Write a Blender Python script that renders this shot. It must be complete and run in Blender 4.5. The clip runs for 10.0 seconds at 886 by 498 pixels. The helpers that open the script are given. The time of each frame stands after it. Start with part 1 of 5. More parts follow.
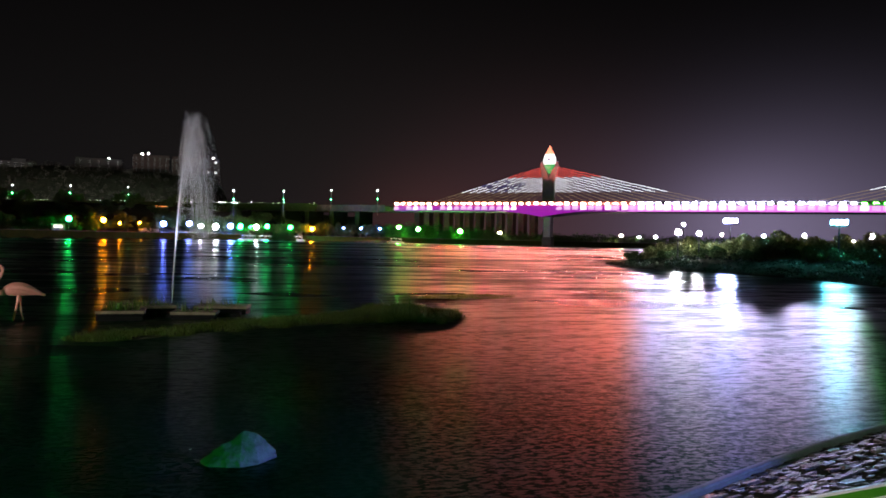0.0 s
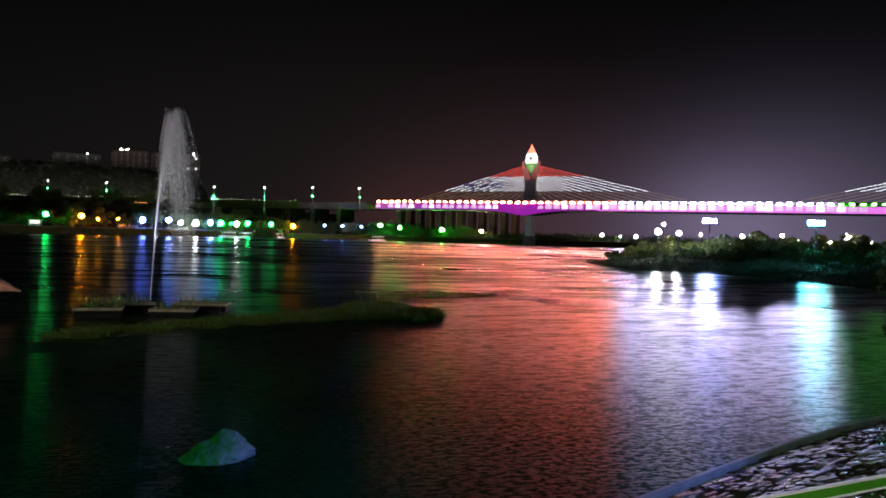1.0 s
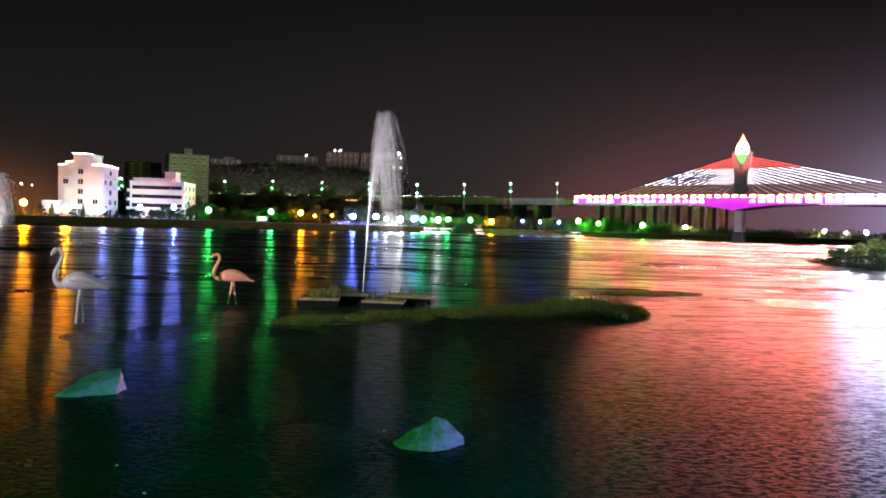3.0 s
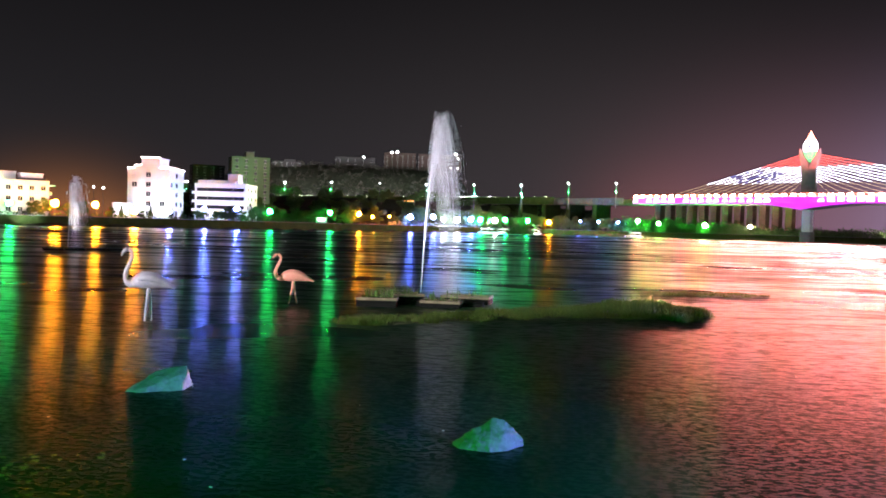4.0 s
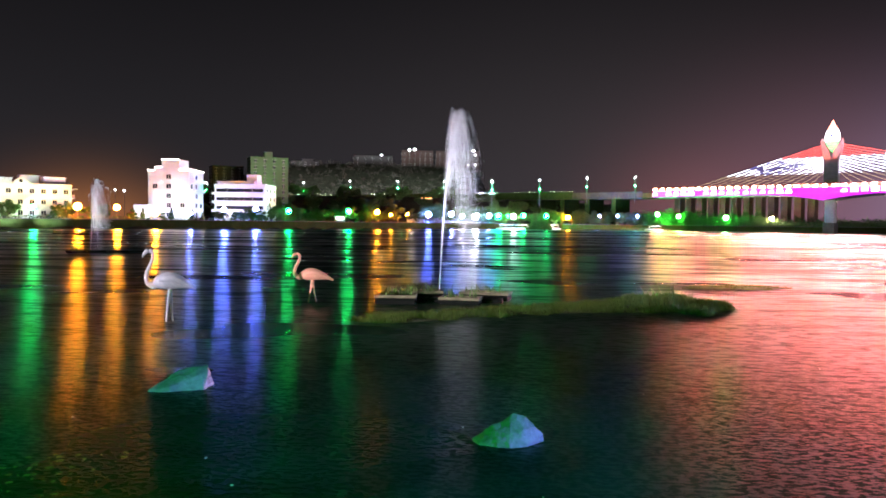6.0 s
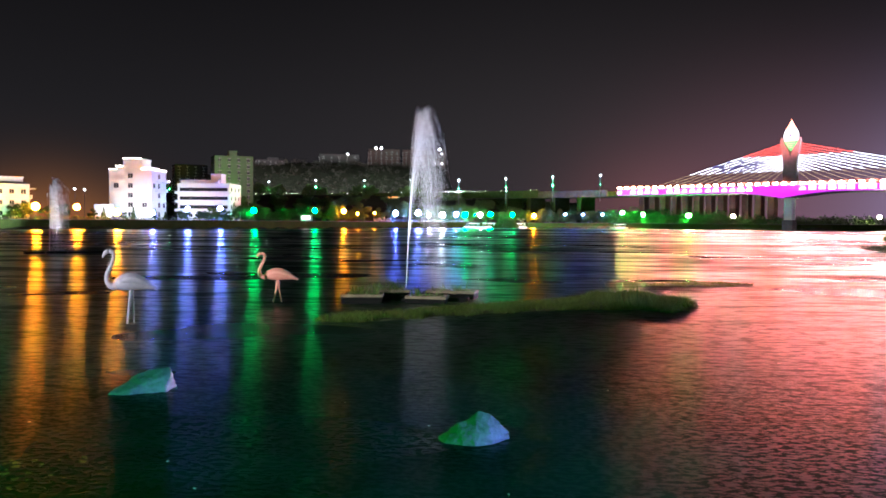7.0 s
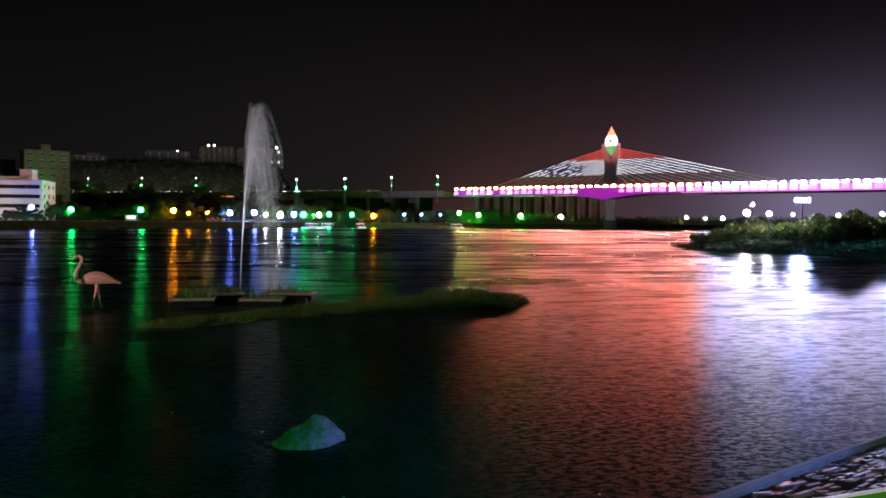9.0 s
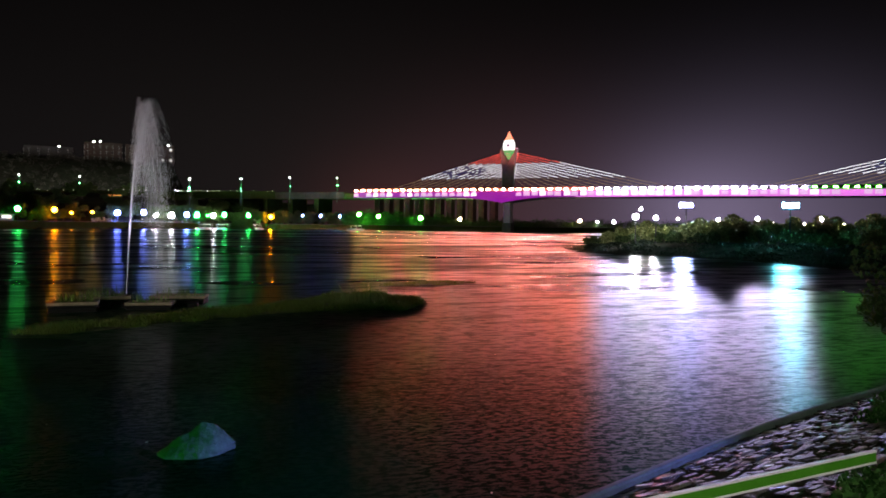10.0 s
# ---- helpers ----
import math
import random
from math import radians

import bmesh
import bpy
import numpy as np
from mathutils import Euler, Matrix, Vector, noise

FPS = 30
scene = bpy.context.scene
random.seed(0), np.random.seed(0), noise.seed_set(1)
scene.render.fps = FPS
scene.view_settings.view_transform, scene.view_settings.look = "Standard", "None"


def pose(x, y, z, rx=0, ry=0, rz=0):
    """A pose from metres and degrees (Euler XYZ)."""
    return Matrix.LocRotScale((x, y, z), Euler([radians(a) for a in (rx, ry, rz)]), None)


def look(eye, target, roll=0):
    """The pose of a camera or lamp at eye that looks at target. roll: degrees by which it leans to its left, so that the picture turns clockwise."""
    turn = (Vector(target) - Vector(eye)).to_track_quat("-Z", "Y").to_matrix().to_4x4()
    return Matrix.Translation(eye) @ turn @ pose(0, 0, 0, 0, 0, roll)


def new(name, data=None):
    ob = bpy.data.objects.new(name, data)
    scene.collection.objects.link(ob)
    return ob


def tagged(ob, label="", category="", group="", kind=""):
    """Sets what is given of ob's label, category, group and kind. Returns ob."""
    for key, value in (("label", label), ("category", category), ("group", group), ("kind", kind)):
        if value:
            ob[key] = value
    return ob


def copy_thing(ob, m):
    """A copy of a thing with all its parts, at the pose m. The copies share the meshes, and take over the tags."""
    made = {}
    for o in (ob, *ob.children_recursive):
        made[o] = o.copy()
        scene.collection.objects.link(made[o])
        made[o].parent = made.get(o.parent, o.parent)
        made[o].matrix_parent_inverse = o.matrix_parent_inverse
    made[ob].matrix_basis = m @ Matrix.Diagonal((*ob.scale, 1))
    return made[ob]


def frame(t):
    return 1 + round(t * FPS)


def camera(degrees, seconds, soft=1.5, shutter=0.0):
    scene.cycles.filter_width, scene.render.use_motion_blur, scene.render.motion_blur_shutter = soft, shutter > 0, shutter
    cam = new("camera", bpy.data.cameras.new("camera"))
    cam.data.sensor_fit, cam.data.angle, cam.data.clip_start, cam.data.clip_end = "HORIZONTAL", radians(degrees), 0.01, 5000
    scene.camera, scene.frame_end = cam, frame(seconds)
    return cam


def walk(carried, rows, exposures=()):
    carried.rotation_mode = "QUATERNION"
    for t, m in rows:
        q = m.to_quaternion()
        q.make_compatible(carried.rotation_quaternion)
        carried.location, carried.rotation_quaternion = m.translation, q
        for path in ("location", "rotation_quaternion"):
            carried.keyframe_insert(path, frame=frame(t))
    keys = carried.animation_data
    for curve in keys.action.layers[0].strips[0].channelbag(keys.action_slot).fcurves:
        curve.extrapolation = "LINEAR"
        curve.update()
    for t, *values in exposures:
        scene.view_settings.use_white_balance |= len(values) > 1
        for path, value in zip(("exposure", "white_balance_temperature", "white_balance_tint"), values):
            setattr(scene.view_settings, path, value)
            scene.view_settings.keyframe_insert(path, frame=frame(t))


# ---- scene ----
# ---------------- camera ----------------
cam = camera(61.07, 10.0, soft=1.7)
ROWS = [
    (0.0, 0.085, 0.000, 3.001, -13.19, -0.77, 1.25),
    (0.5, 0.090, 0.004, 2.997, -13.95, -0.80, 1.46),
    (1.0, 0.092, -0.015, 3.001, -14.59, -0.87, 1.62),
    (1.5, 0.083, -0.034, 2.999, -14.99, -1.00, 1.79),
    (2.0, 0.066, -0.044, 3.012, -14.85, -1.26, 1.90),
    (2.1, 0.060, -0.044, 3.012, -14.40, -1.29, 1.88),
    (2.2, 0.050, -0.044, 3.012, -13.25, -1.33, 1.85),
    (2.3, 0.035, -0.044, 3.011, -11.25, -1.38, 1.79),
    (2.5, 0.009, -0.044, 3.010, -7.43, -1.47, 1.70),
    (2.7, -0.020, -0.042, 3.010, -3.62, -1.55, 1.68),
    (3.0, -0.053, -0.039, 3.010, 0.34, -1.63, 1.67),
    (3.2, -0.062, -0.037, 3.008, 2.05, -1.66, 1.66),
    (4.3, -0.086, -0.029, 3.002, 4.95, -1.72, 1.48),
    (4.5, -0.087, -0.028, 3.001, 5.20, -1.74, 1.42),
    (5.0, -0.074, -0.024, 2.995, 5.82, -1.80, 1.02),
    (6.3, -0.055, -0.004, 2.994, 6.05, -2.01, 0.54),
    (6.5, -0.053, -0.002, 2.994, 5.87, -2.03, 0.51),
    (7.0, -0.026, 0.001, 2.993, 3.60, -2.04, 0.39),
    (7.5, 0.000, 0.000, 3.000, 0.00, -2.02, 0.50),
    (8.0, 0.018, 0.017, 2.992, -2.91, -1.97, 0.53),
    (8.5, 0.039, 0.037, 2.992, -5.57, -1.97, 0.46),
    (9.0, 0.045, 0.044, 2.988, -8.59, -1.96, 0.35),
    (9.5, 0.083, 0.044, 2.995, -12.83, -1.90, 0.50),
    (10.0, 0.113, 0.039, 2.992, -16.20, -1.74, 0.69),
]
EXPOSURES = [(0.0, -0.62, 6550, 10), (1.0, -0.78, 6550, 10), (2.0, -0.85, 6550, 10), (2.5, -0.65, 6500, 10), (3.0, 0.62, 6750, 15), (4.4, 1.30, 6050, 16), (5.0, 1.30, 6050, 16), (6.5, 1.30, 6050, 17),
             (7.0, 1.0, 5950, 14), (7.5, 0.52, 6100, 13), (8.0, 0.1, 6250, 10), (8.5, -0.25, 6400, 10), (9.0, -0.6, 6500, 10), (9.5, -0.9, 6550, 10), (10.0, -0.78, 6800, 14)]
walk(cam, [(t, pose(x, y, z, 90 + pitch, 0, yaw) @ pose(0, 0, 0, 0, 0, roll)) for t, x, y, z, yaw, pitch, roll in ROWS], EXPOSURES)

# ---------------- night sky ----------------
world = bpy.data.worlds.new("night_sky")
scene.world = world
world.use_nodes = True
wn, wl = world.node_tree.nodes, world.node_tree.links
wn.clear()
w_out, w_bg = wn.new("ShaderNodeOutputWorld"), wn.new("ShaderNodeBackground")
w_geo, w_sep, w_ramp = wn.new("ShaderNodeTexCoord"), wn.new("ShaderNodeSeparateXYZ"), wn.new("ShaderNodeValToRGB")
wl.new(w_geo.outputs["Generated"], w_sep.inputs[0])
wl.new(w_sep.outputs["Z"], w_ramp.inputs[0])
w_ramp.color_ramp.elements[0].position, w_ramp.color_ramp.elements[0].color = 0.0, (0.0095, 0.0087, 0.0094, 1)
w_ramp.color_ramp.elements[1].position, w_ramp.color_ramp.elements[1].color = 0.6, (0.0008, 0.0008, 0.0009, 1)
for w_at, w_colour in ((0.12, (0.0074, 0.0068, 0.0071, 1)), (0.22, (0.0048, 0.0044, 0.0046, 1)), (0.34, (0.0021, 0.0020, 0.0022, 1))):
    w_ramp.color_ramp.elements.new(w_at).color = w_colour
last = w_ramp.outputs[0]
w_flat, w_unit = wn.new("ShaderNodeVectorMath"), wn.new("ShaderNodeVectorMath")
w_flat.operation, w_unit.operation = "MULTIPLY", "NORMALIZE"
w_flat.inputs[1].default_value = (1, 1, 1.45)
wl.new(w_geo.outputs["Generated"], w_flat.inputs[0])
wl.new(w_flat.outputs[0], w_unit.inputs[0])
# city glow low over the bridge: violet-white above the white lamps, reddish above the saffron ones
for aim, power, colour in (((0.20, 0.98, 0.03), 240.0, (0.030, 0.0075, 0.0055, 1)), ((0.57, 0.82, 0.045), 240.0, (0.10, 0.085, 0.145, 1)), ((0.10, 0.99, 0.0), 16.0, (0.0082, 0.0066, 0.0062, 1)), ((0.63, 0.78, 0.0), 58.0, (0.175, 0.145, 0.24, 1)), ((0.36, 0.93, 0.02), 58.0, (0.058, 0.023, 0.029, 1)), ((-0.52, 0.85, -0.03), 260.0, (0.15, 0.052, 0.010, 1))):
    dot, pw, add = wn.new("ShaderNodeVectorMath"), wn.new("ShaderNodeMath"), wn.new("ShaderNodeMixRGB")
    dot.operation, pw.operation, add.blend_type = "DOT_PRODUCT", "POWER", "ADD"
    dot.inputs[1].default_value = Vector(aim).normalized()
    pw.inputs[1].default_value = power
    pw.use_clamp = True
    wl.new(w_unit.outputs[0], dot.inputs[0])
    wl.new(dot.outputs["Value"], pw.inputs[0])
    wl.new(pw.outputs[0], add.inputs[0])
    wl.new(last, add.inputs[1])
    add.inputs[2].default_value = colour
    last = add.outputs[0]
wl.new(last, w_bg.inputs[0])
wl.new(w_bg.outputs[0], w_out.inputs[0])


# ---------------- materials ----------------
def nodes_of(name):
    m = bpy.data.materials.new(name)
    m.use_nodes = True
    nt = m.node_tree
    return m, nt.nodes, nt.links, nt.nodes["Principled BSDF"]


def surface(name, low, high, scale=4.0, rough=0.8, bump=0.3, fine=8.0, metal=0.0, island=0.0, depth=0.02):
    """Two-scale mottled surface: colour from low to high, fine bump."""
    m, n, l, b = nodes_of(name)
    tc = n.new("ShaderNodeTexCoord")
    a, c = n.new("ShaderNodeTexNoise"), n.new("ShaderNodeTexNoise")
    a.inputs["Scale"].default_value, a.inputs["Detail"].default_value = scale, 5
    c.inputs["Scale"].default_value, c.inputs["Detail"].default_value = scale * fine, 3
    for t in (a, c):
        l.new(tc.outputs["Object"], t.inputs["Vector"])
    mix = n.new("ShaderNodeMath")
    mix.operation = "MULTIPLY_ADD"
    mix.inputs[1].default_value = 0.35
    l.new(c.outputs["Fac"], mix.inputs[0])
    sc = n.new("ShaderNodeMath")
    sc.operation = "MULTIPLY"
    sc.inputs[1].default_value = 0.65
    l.new(a.outputs["Fac"], sc.inputs[0])
    l.new(sc.outputs[0], mix.inputs[2])
    last = mix.outputs[0]
    if island:
        geo, obj = n.new("ShaderNodeNewGeometry"), n.new("ShaderNodeObjectInfo")
        ad = n.new("ShaderNodeMath")
        ad.operation = "ADD"
        l.new(geo.outputs["Random Per Island"], ad.inputs[0])
        l.new(obj.outputs["Random"], ad.inputs[1])
        fr = n.new("ShaderNodeMath")
        fr.operation = "FRACT"
        l.new(ad.outputs[0], fr.inputs[0])
        mx = n.new("ShaderNodeMix")
        mx.inputs[0].default_value = island
        l.new(last, mx.inputs[2])
        l.new(fr.outputs[0], mx.inputs[3])
        last = mx.outputs[0]
    ramp = n.new("ShaderNodeValToRGB")
    ramp.color_ramp.elements[0].position, ramp.color_ramp.elements[1].position = 0.28, 0.72
    ramp.color_ramp.elements[0].color, ramp.color_ramp.elements[1].color = (*low, 1), (*high, 1)
    l.new(last, ramp.inputs[0])
    l.new(ramp.outputs[0], b.inputs["Base Color"])
    b.inputs["Roughness"].default_value, b.inputs["Metallic"].default_value = rough, metal
    if bump:
        bp = n.new("ShaderNodeBump")
        bp.inputs["Strength"].default_value, bp.inputs["Distance"].default_value = bump, depth
        l.new(mix.outputs[0], bp.inputs["Height"])
        l.new(bp.outputs[0], b.inputs["Normal"])
    return m


def glow(name, colour, strength):
    m, n, l, b = nodes_of(name)
    b.inputs["Base Color"].default_value = (0.04, 0.04, 0.04, 1)
    b.inputs["Emission Color"].default_value = (*colour, 1)
    b.inputs["Emission Strength"].default_value = strength
    return m


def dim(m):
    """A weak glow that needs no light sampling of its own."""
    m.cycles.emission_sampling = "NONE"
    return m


def water_material():
    """Turbid lake water: a dark diffuse body under a rippled gloss weighted by Fresnel."""
    m, n, l, b = nodes_of("lake_water")
    n.remove(b)
    tc = n.new("ShaderNodeTexCoord")

    def tex(sx, sy, detail, angle=0.0, rough=0.5):
        mp = n.new("ShaderNodeMapping")
        mp.inputs["Scale"].default_value = (sx, sy, 1)
        mp.inputs["Rotation"].default_value = (0, 0, angle)
        t = n.new("ShaderNodeTexNoise")
        t.inputs["Scale"].default_value, t.inputs["Detail"].default_value, t.inputs["Roughness"].default_value = 1.0, detail, rough
        l.new(tc.outputs["Object"], mp.inputs[0])
        l.new(mp.outputs[0], t.inputs["Vector"])
        return t.outputs["Fac"]

    def ranged(source, f0, f1, t0, t1):
        g = n.new("ShaderNodeMapRange")
        for k, v in (("From Min", f0), ("From Max", f1), ("To Min", t0), ("To Max", t1)):
            g.inputs[k].default_value = v
        l.new(source, g.inputs["Value"])
        return g.outputs[0]

    def calc(kind, a, c):
        g = n.new("ShaderNodeMath")
        g.operation = kind
        for k, v in enumerate((a, c)):
            if isinstance(v, float):
                g.inputs[k].default_value = v
            else:
                l.new(v, g.inputs[k])
        return g.outputs[0]

    def blend(fac, a, c):
        """a where fac is 0, c where it is 1."""
        g = n.new("ShaderNodeMix")
        l.new(fac, g.inputs[0])
        for k, v in ((2, a), (3, c)):
            if isinstance(v, float):
                g.inputs[k].default_value = v
            else:
                l.new(v, g.inputs[k])
        return g.outputs[0]
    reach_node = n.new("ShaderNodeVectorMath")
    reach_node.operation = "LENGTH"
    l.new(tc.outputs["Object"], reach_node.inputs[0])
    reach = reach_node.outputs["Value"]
    chop, weed = tex(3.2, 7.5, 4, 0.10, 0.55), tex(0.5, 0.9, 4)
    gust = tex(0.030, 0.055, 3, 0.04, 0.6)
    one = n.new("ShaderNodeBump")
    one.inputs["Distance"].default_value = 0.008
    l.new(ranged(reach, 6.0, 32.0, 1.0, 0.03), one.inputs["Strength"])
    l.new(chop, one.inputs["Height"])
    gloss, body, fres, mix = n.new("ShaderNodeBsdfGlossy"), n.new("ShaderNodeBsdfDiffuse"), n.new("ShaderNodeFresnel"), n.new("ShaderNodeMixShader")
    gloss.distribution = "BECKMANN"
    fres.inputs["IOR"].default_value = 1.205
    # noise weakens the gloss to paint dark-sky reflections, from hand-long ripples to broad gusts
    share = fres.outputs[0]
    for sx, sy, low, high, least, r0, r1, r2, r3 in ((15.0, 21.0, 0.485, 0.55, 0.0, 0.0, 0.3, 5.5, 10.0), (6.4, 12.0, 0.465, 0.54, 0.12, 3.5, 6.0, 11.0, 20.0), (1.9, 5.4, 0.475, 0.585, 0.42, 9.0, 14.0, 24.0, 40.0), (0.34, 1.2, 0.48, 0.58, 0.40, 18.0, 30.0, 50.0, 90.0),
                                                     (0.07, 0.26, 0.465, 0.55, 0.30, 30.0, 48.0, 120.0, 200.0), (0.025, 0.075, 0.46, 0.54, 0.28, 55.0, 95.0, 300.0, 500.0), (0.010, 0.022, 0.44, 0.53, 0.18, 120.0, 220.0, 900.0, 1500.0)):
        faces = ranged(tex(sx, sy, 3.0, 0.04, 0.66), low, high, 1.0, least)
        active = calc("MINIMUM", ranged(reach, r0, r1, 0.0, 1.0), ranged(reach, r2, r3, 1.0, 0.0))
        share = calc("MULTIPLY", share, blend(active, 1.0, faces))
    l.new(calc("MULTIPLY", ranged(gust, 0.40, 0.60, 0.95, 1.04), 0.285), gloss.inputs["Roughness"])
    for k in (gloss, fres):
        l.new(one.outputs[0], k.inputs["Normal"])
    ramp = n.new("ShaderNodeValToRGB")
    ramp.color_ramp.elements[0].position, ramp.color_ramp.elements[1].position = 0.35, 0.7
    ramp.color_ramp.elements[0].color, ramp.color_ramp.elements[1].color = (0.0008, 0.0155, 0.0075, 1), (0.0018, 0.027, 0.014, 1)
    l.new(weed, ramp.inputs[0])
    l.new(ramp.outputs[0], body.inputs["Color"])
    # wind waves run along the lake: slopes are greater along the view than across it
    crest = n.new("ShaderNodeCombineXYZ")
    crest.inputs[0].default_value = 1.0
    gloss.inputs["Anisotropy"].default_value = 0.30
    l.new(crest.outputs[0], gloss.inputs["Tangent"])
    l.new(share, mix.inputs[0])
    l.new(body.outputs[0], mix.inputs[1])
    steep, both = n.new("ShaderNodeBsdfGlossy"), n.new("ShaderNodeMixShader")
    steep.distribution = "BECKMANN"
    steep.inputs["Roughness"].default_value = 0.42
    both.inputs[0].default_value = 0.08
    l.new(one.outputs[0], steep.inputs["Normal"])
    l.new(gloss.outputs[0], both.inputs[1])
    l.new(steep.outputs[0], both.inputs[2])
    l.new(both.outputs[0], mix.inputs[2])
    l.new(mix.outputs[0], n["Material Output"].inputs[0])
    return m


def leaf_material(name, low, high):
    m, n, l, b = nodes_of(name)
    geo, ramp, tr, mix = n.new("ShaderNodeNewGeometry"), n.new("ShaderNodeValToRGB"), n.new("ShaderNodeBsdfTranslucent"), n.new("ShaderNodeMixShader")
    ramp.color_ramp.elements[0].color, ramp.color_ramp.elements[1].color = (*low, 1), (*high, 1)
    l.new(geo.outputs["Random Per Island"], ramp.inputs[0])
    l.new(ramp.outputs[0], b.inputs["Base Color"])
    l.new(ramp.outputs[0], tr.inputs["Color"])
    b.inputs["Roughness"].default_value = 0.6
    b.inputs["Specular IOR Level"].default_value = 0.12
    mix.inputs[0].default_value = 0.42
    l.new(b.outputs[0], mix.inputs[1])
    l.new(tr.outputs[0], mix.inputs[2])
    l.new(mix.outputs[0], n["Material Output"].inputs[0])
    return m


WATER = water_material()
EARTH = surface("lake_earth", (0.020, 0.023, 0.015), (0.055, 0.058, 0.040), 0.35, 0.95, 0.6, 9, depth=0.2)
EARTH.node_tree.nodes["Principled BSDF"].inputs["Specular IOR Level"].default_value = 0.0
MUD = surface("wet_mud", (0.02, 0.02, 0.015), (0.06, 0.055, 0.04), 1.5, 0.6, 0.5, 7, depth=0.05)
CONCRETE = surface("weathered_concrete", (0.26, 0.25, 0.24), (0.44, 0.43, 0.41), 0.5, 0.85, 0.25, 12)
PYLON_CONCRETE = surface("dark_pylon_concrete", (0.07, 0.065, 0.07), (0.13, 0.12, 0.13), 0.5, 0.85, 0.25, 12)
PYLON_GREY = surface("grey_pylon_concrete", (0.13, 0.12, 0.115), (0.22, 0.205, 0.20), 0.5, 0.85, 0.25, 12)
VIADUCT_CONCRETE = surface("dark_viaduct_concrete", (0.028, 0.022, 0.018), (0.065, 0.055, 0.045), 0.4, 0.9, 0.3, 10)
KERB_CONCRETE = surface("kerb_concrete", (0.07, 0.08, 0.09), (0.17, 0.18, 0.20), 3.0, 0.8, 0.35, 9)
WALL_STONE = surface("embankment_stone", (0.016, 0.030, 0.006), (0.042, 0.058, 0.016), 0.6, 0.9, 0.5, 8, depth=0.06)
WALL_STONE.node_tree.nodes["Principled BSDF"].inputs["Specular IOR Level"].default_value = 0.05
STONE = surface("pitching_stone", (0.020, 0.017, 0.014), (0.36, 0.32, 0.26), 7.0, 0.5, 0.9, 6, island=0.60)
STONE.node_tree.nodes["Color Ramp"].color_ramp.elements[1].position = 1.0
STONE.node_tree.nodes["Color Ramp"].color_ramp.elements[0].position = 0.60
BOULDER = surface("boulder_granite", (0.10, 0.10, 0.095), (0.30, 0.29, 0.275), 4.0, 0.6, 0.6, 5, depth=0.05)
WHITE_PAINT = surface("white_house_paint", (0.62, 0.61, 0.58), (0.80, 0.79, 0.76), 0.25, 0.7, 0.1, 10)
CREAM_PAINT = surface("cream_house_paint", (0.50, 0.46, 0.38), (0.66, 0.62, 0.54), 0.25, 0.7, 0.1, 10)
# part of the green lamp light is put into this wall colour
GREEN_HOUSE = surface("green_light_house_paint", (0.10, 0.19, 0.07), (0.15, 0.25, 0.11), 0.25, 0.75, 0.1, 10)
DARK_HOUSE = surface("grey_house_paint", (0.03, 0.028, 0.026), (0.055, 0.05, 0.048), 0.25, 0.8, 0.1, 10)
GLASS_DARK = surface("dark_window_glass", (0.015, 0.017, 0.02), (0.03, 0.033, 0.04), 0.5, 0.08, 0.0)
GREEN_METAL = surface("green_rail_paint", (0.04, 0.20, 0.012), (0.08, 0.31, 0.025), 6.0, 0.35, 0.12, 10)
WHITE_METAL = surface("white_rail_paint", (0.70, 0.70, 0.68), (0.85, 0.85, 0.83), 6.0, 0.4, 0.1, 10)
POLE = surface("grey_pole_steel", (0.035, 0.037, 0.037), (0.08, 0.083, 0.083), 2.0, 0.6, 0.1, 8, metal=0.3)
BARK = surface("tree_bark", (0.05, 0.035, 0.025), (0.14, 0.10, 0.07), 3.0, 0.9, 0.6, 6)
WOOD = surface("weathered_planter_wood", (0.10, 0.075, 0.05), (0.28, 0.22, 0.15), 3.0, 0.8, 0.4, 8)
BLACK_RUBBER = surface("black_float", (0.004, 0.004, 0.004), (0.012, 0.012, 0.012), 4.0, 0.8, 0.2, 8)
BLACK_RUBBER.node_tree.nodes["Principled BSDF"].inputs["Specular IOR Level"].default_value = 0.1
PINK = surface("flamingo_pink_paint", (0.80, 0.30, 0.22), (0.90, 0.44, 0.34), 3.0, 0.55, 0.25, 9)
PALE_PINK = surface("flamingo_pale_paint", (0.22, 0.25, 0.31), (0.40, 0.39, 0.44), 3.0, 0.55, 0.25, 9)
GRASS = leaf_material("island_grass", (0.06, 0.10, 0.02), (0.15, 0.21, 0.05))
REED = leaf_material("reed_leaf", (0.06, 0.11, 0.03), (0.16, 0.24, 0.07))
LEAF = leaf_material("tree_leaf", (0.035, 0.062, 0.02), (0.09, 0.125, 0.04))
OLIVE_LEAF = leaf_material("olive_shrub_leaf", (0.09, 0.12, 0.035), (0.24, 0.27, 0.09))
# haze over the far hill is put into this grey leaf colour
HAZE_LEAF = leaf_material("haze_grey_scrub_leaf", (0.05, 0.05, 0.036), (0.11, 0.10, 0.08))
PALE_LEAF = leaf_material("lamp_pale_leaf", (0.20, 0.21, 0.13), (0.52, 0.50, 0.42))
LEAF_DARK = leaf_material("dark_shrub_leaf", (0.03, 0.06, 0.018), (0.08, 0.13, 0.04))
BANK_LEAF = leaf_material("green_bank_leaf", (0.018, 0.065, 0.012), (0.05, 0.15, 0.03))
BANK_WEED = leaf_material("bank_weed_leaf", (0.010, 0.020, 0.010), (0.028, 0.05, 0.022))
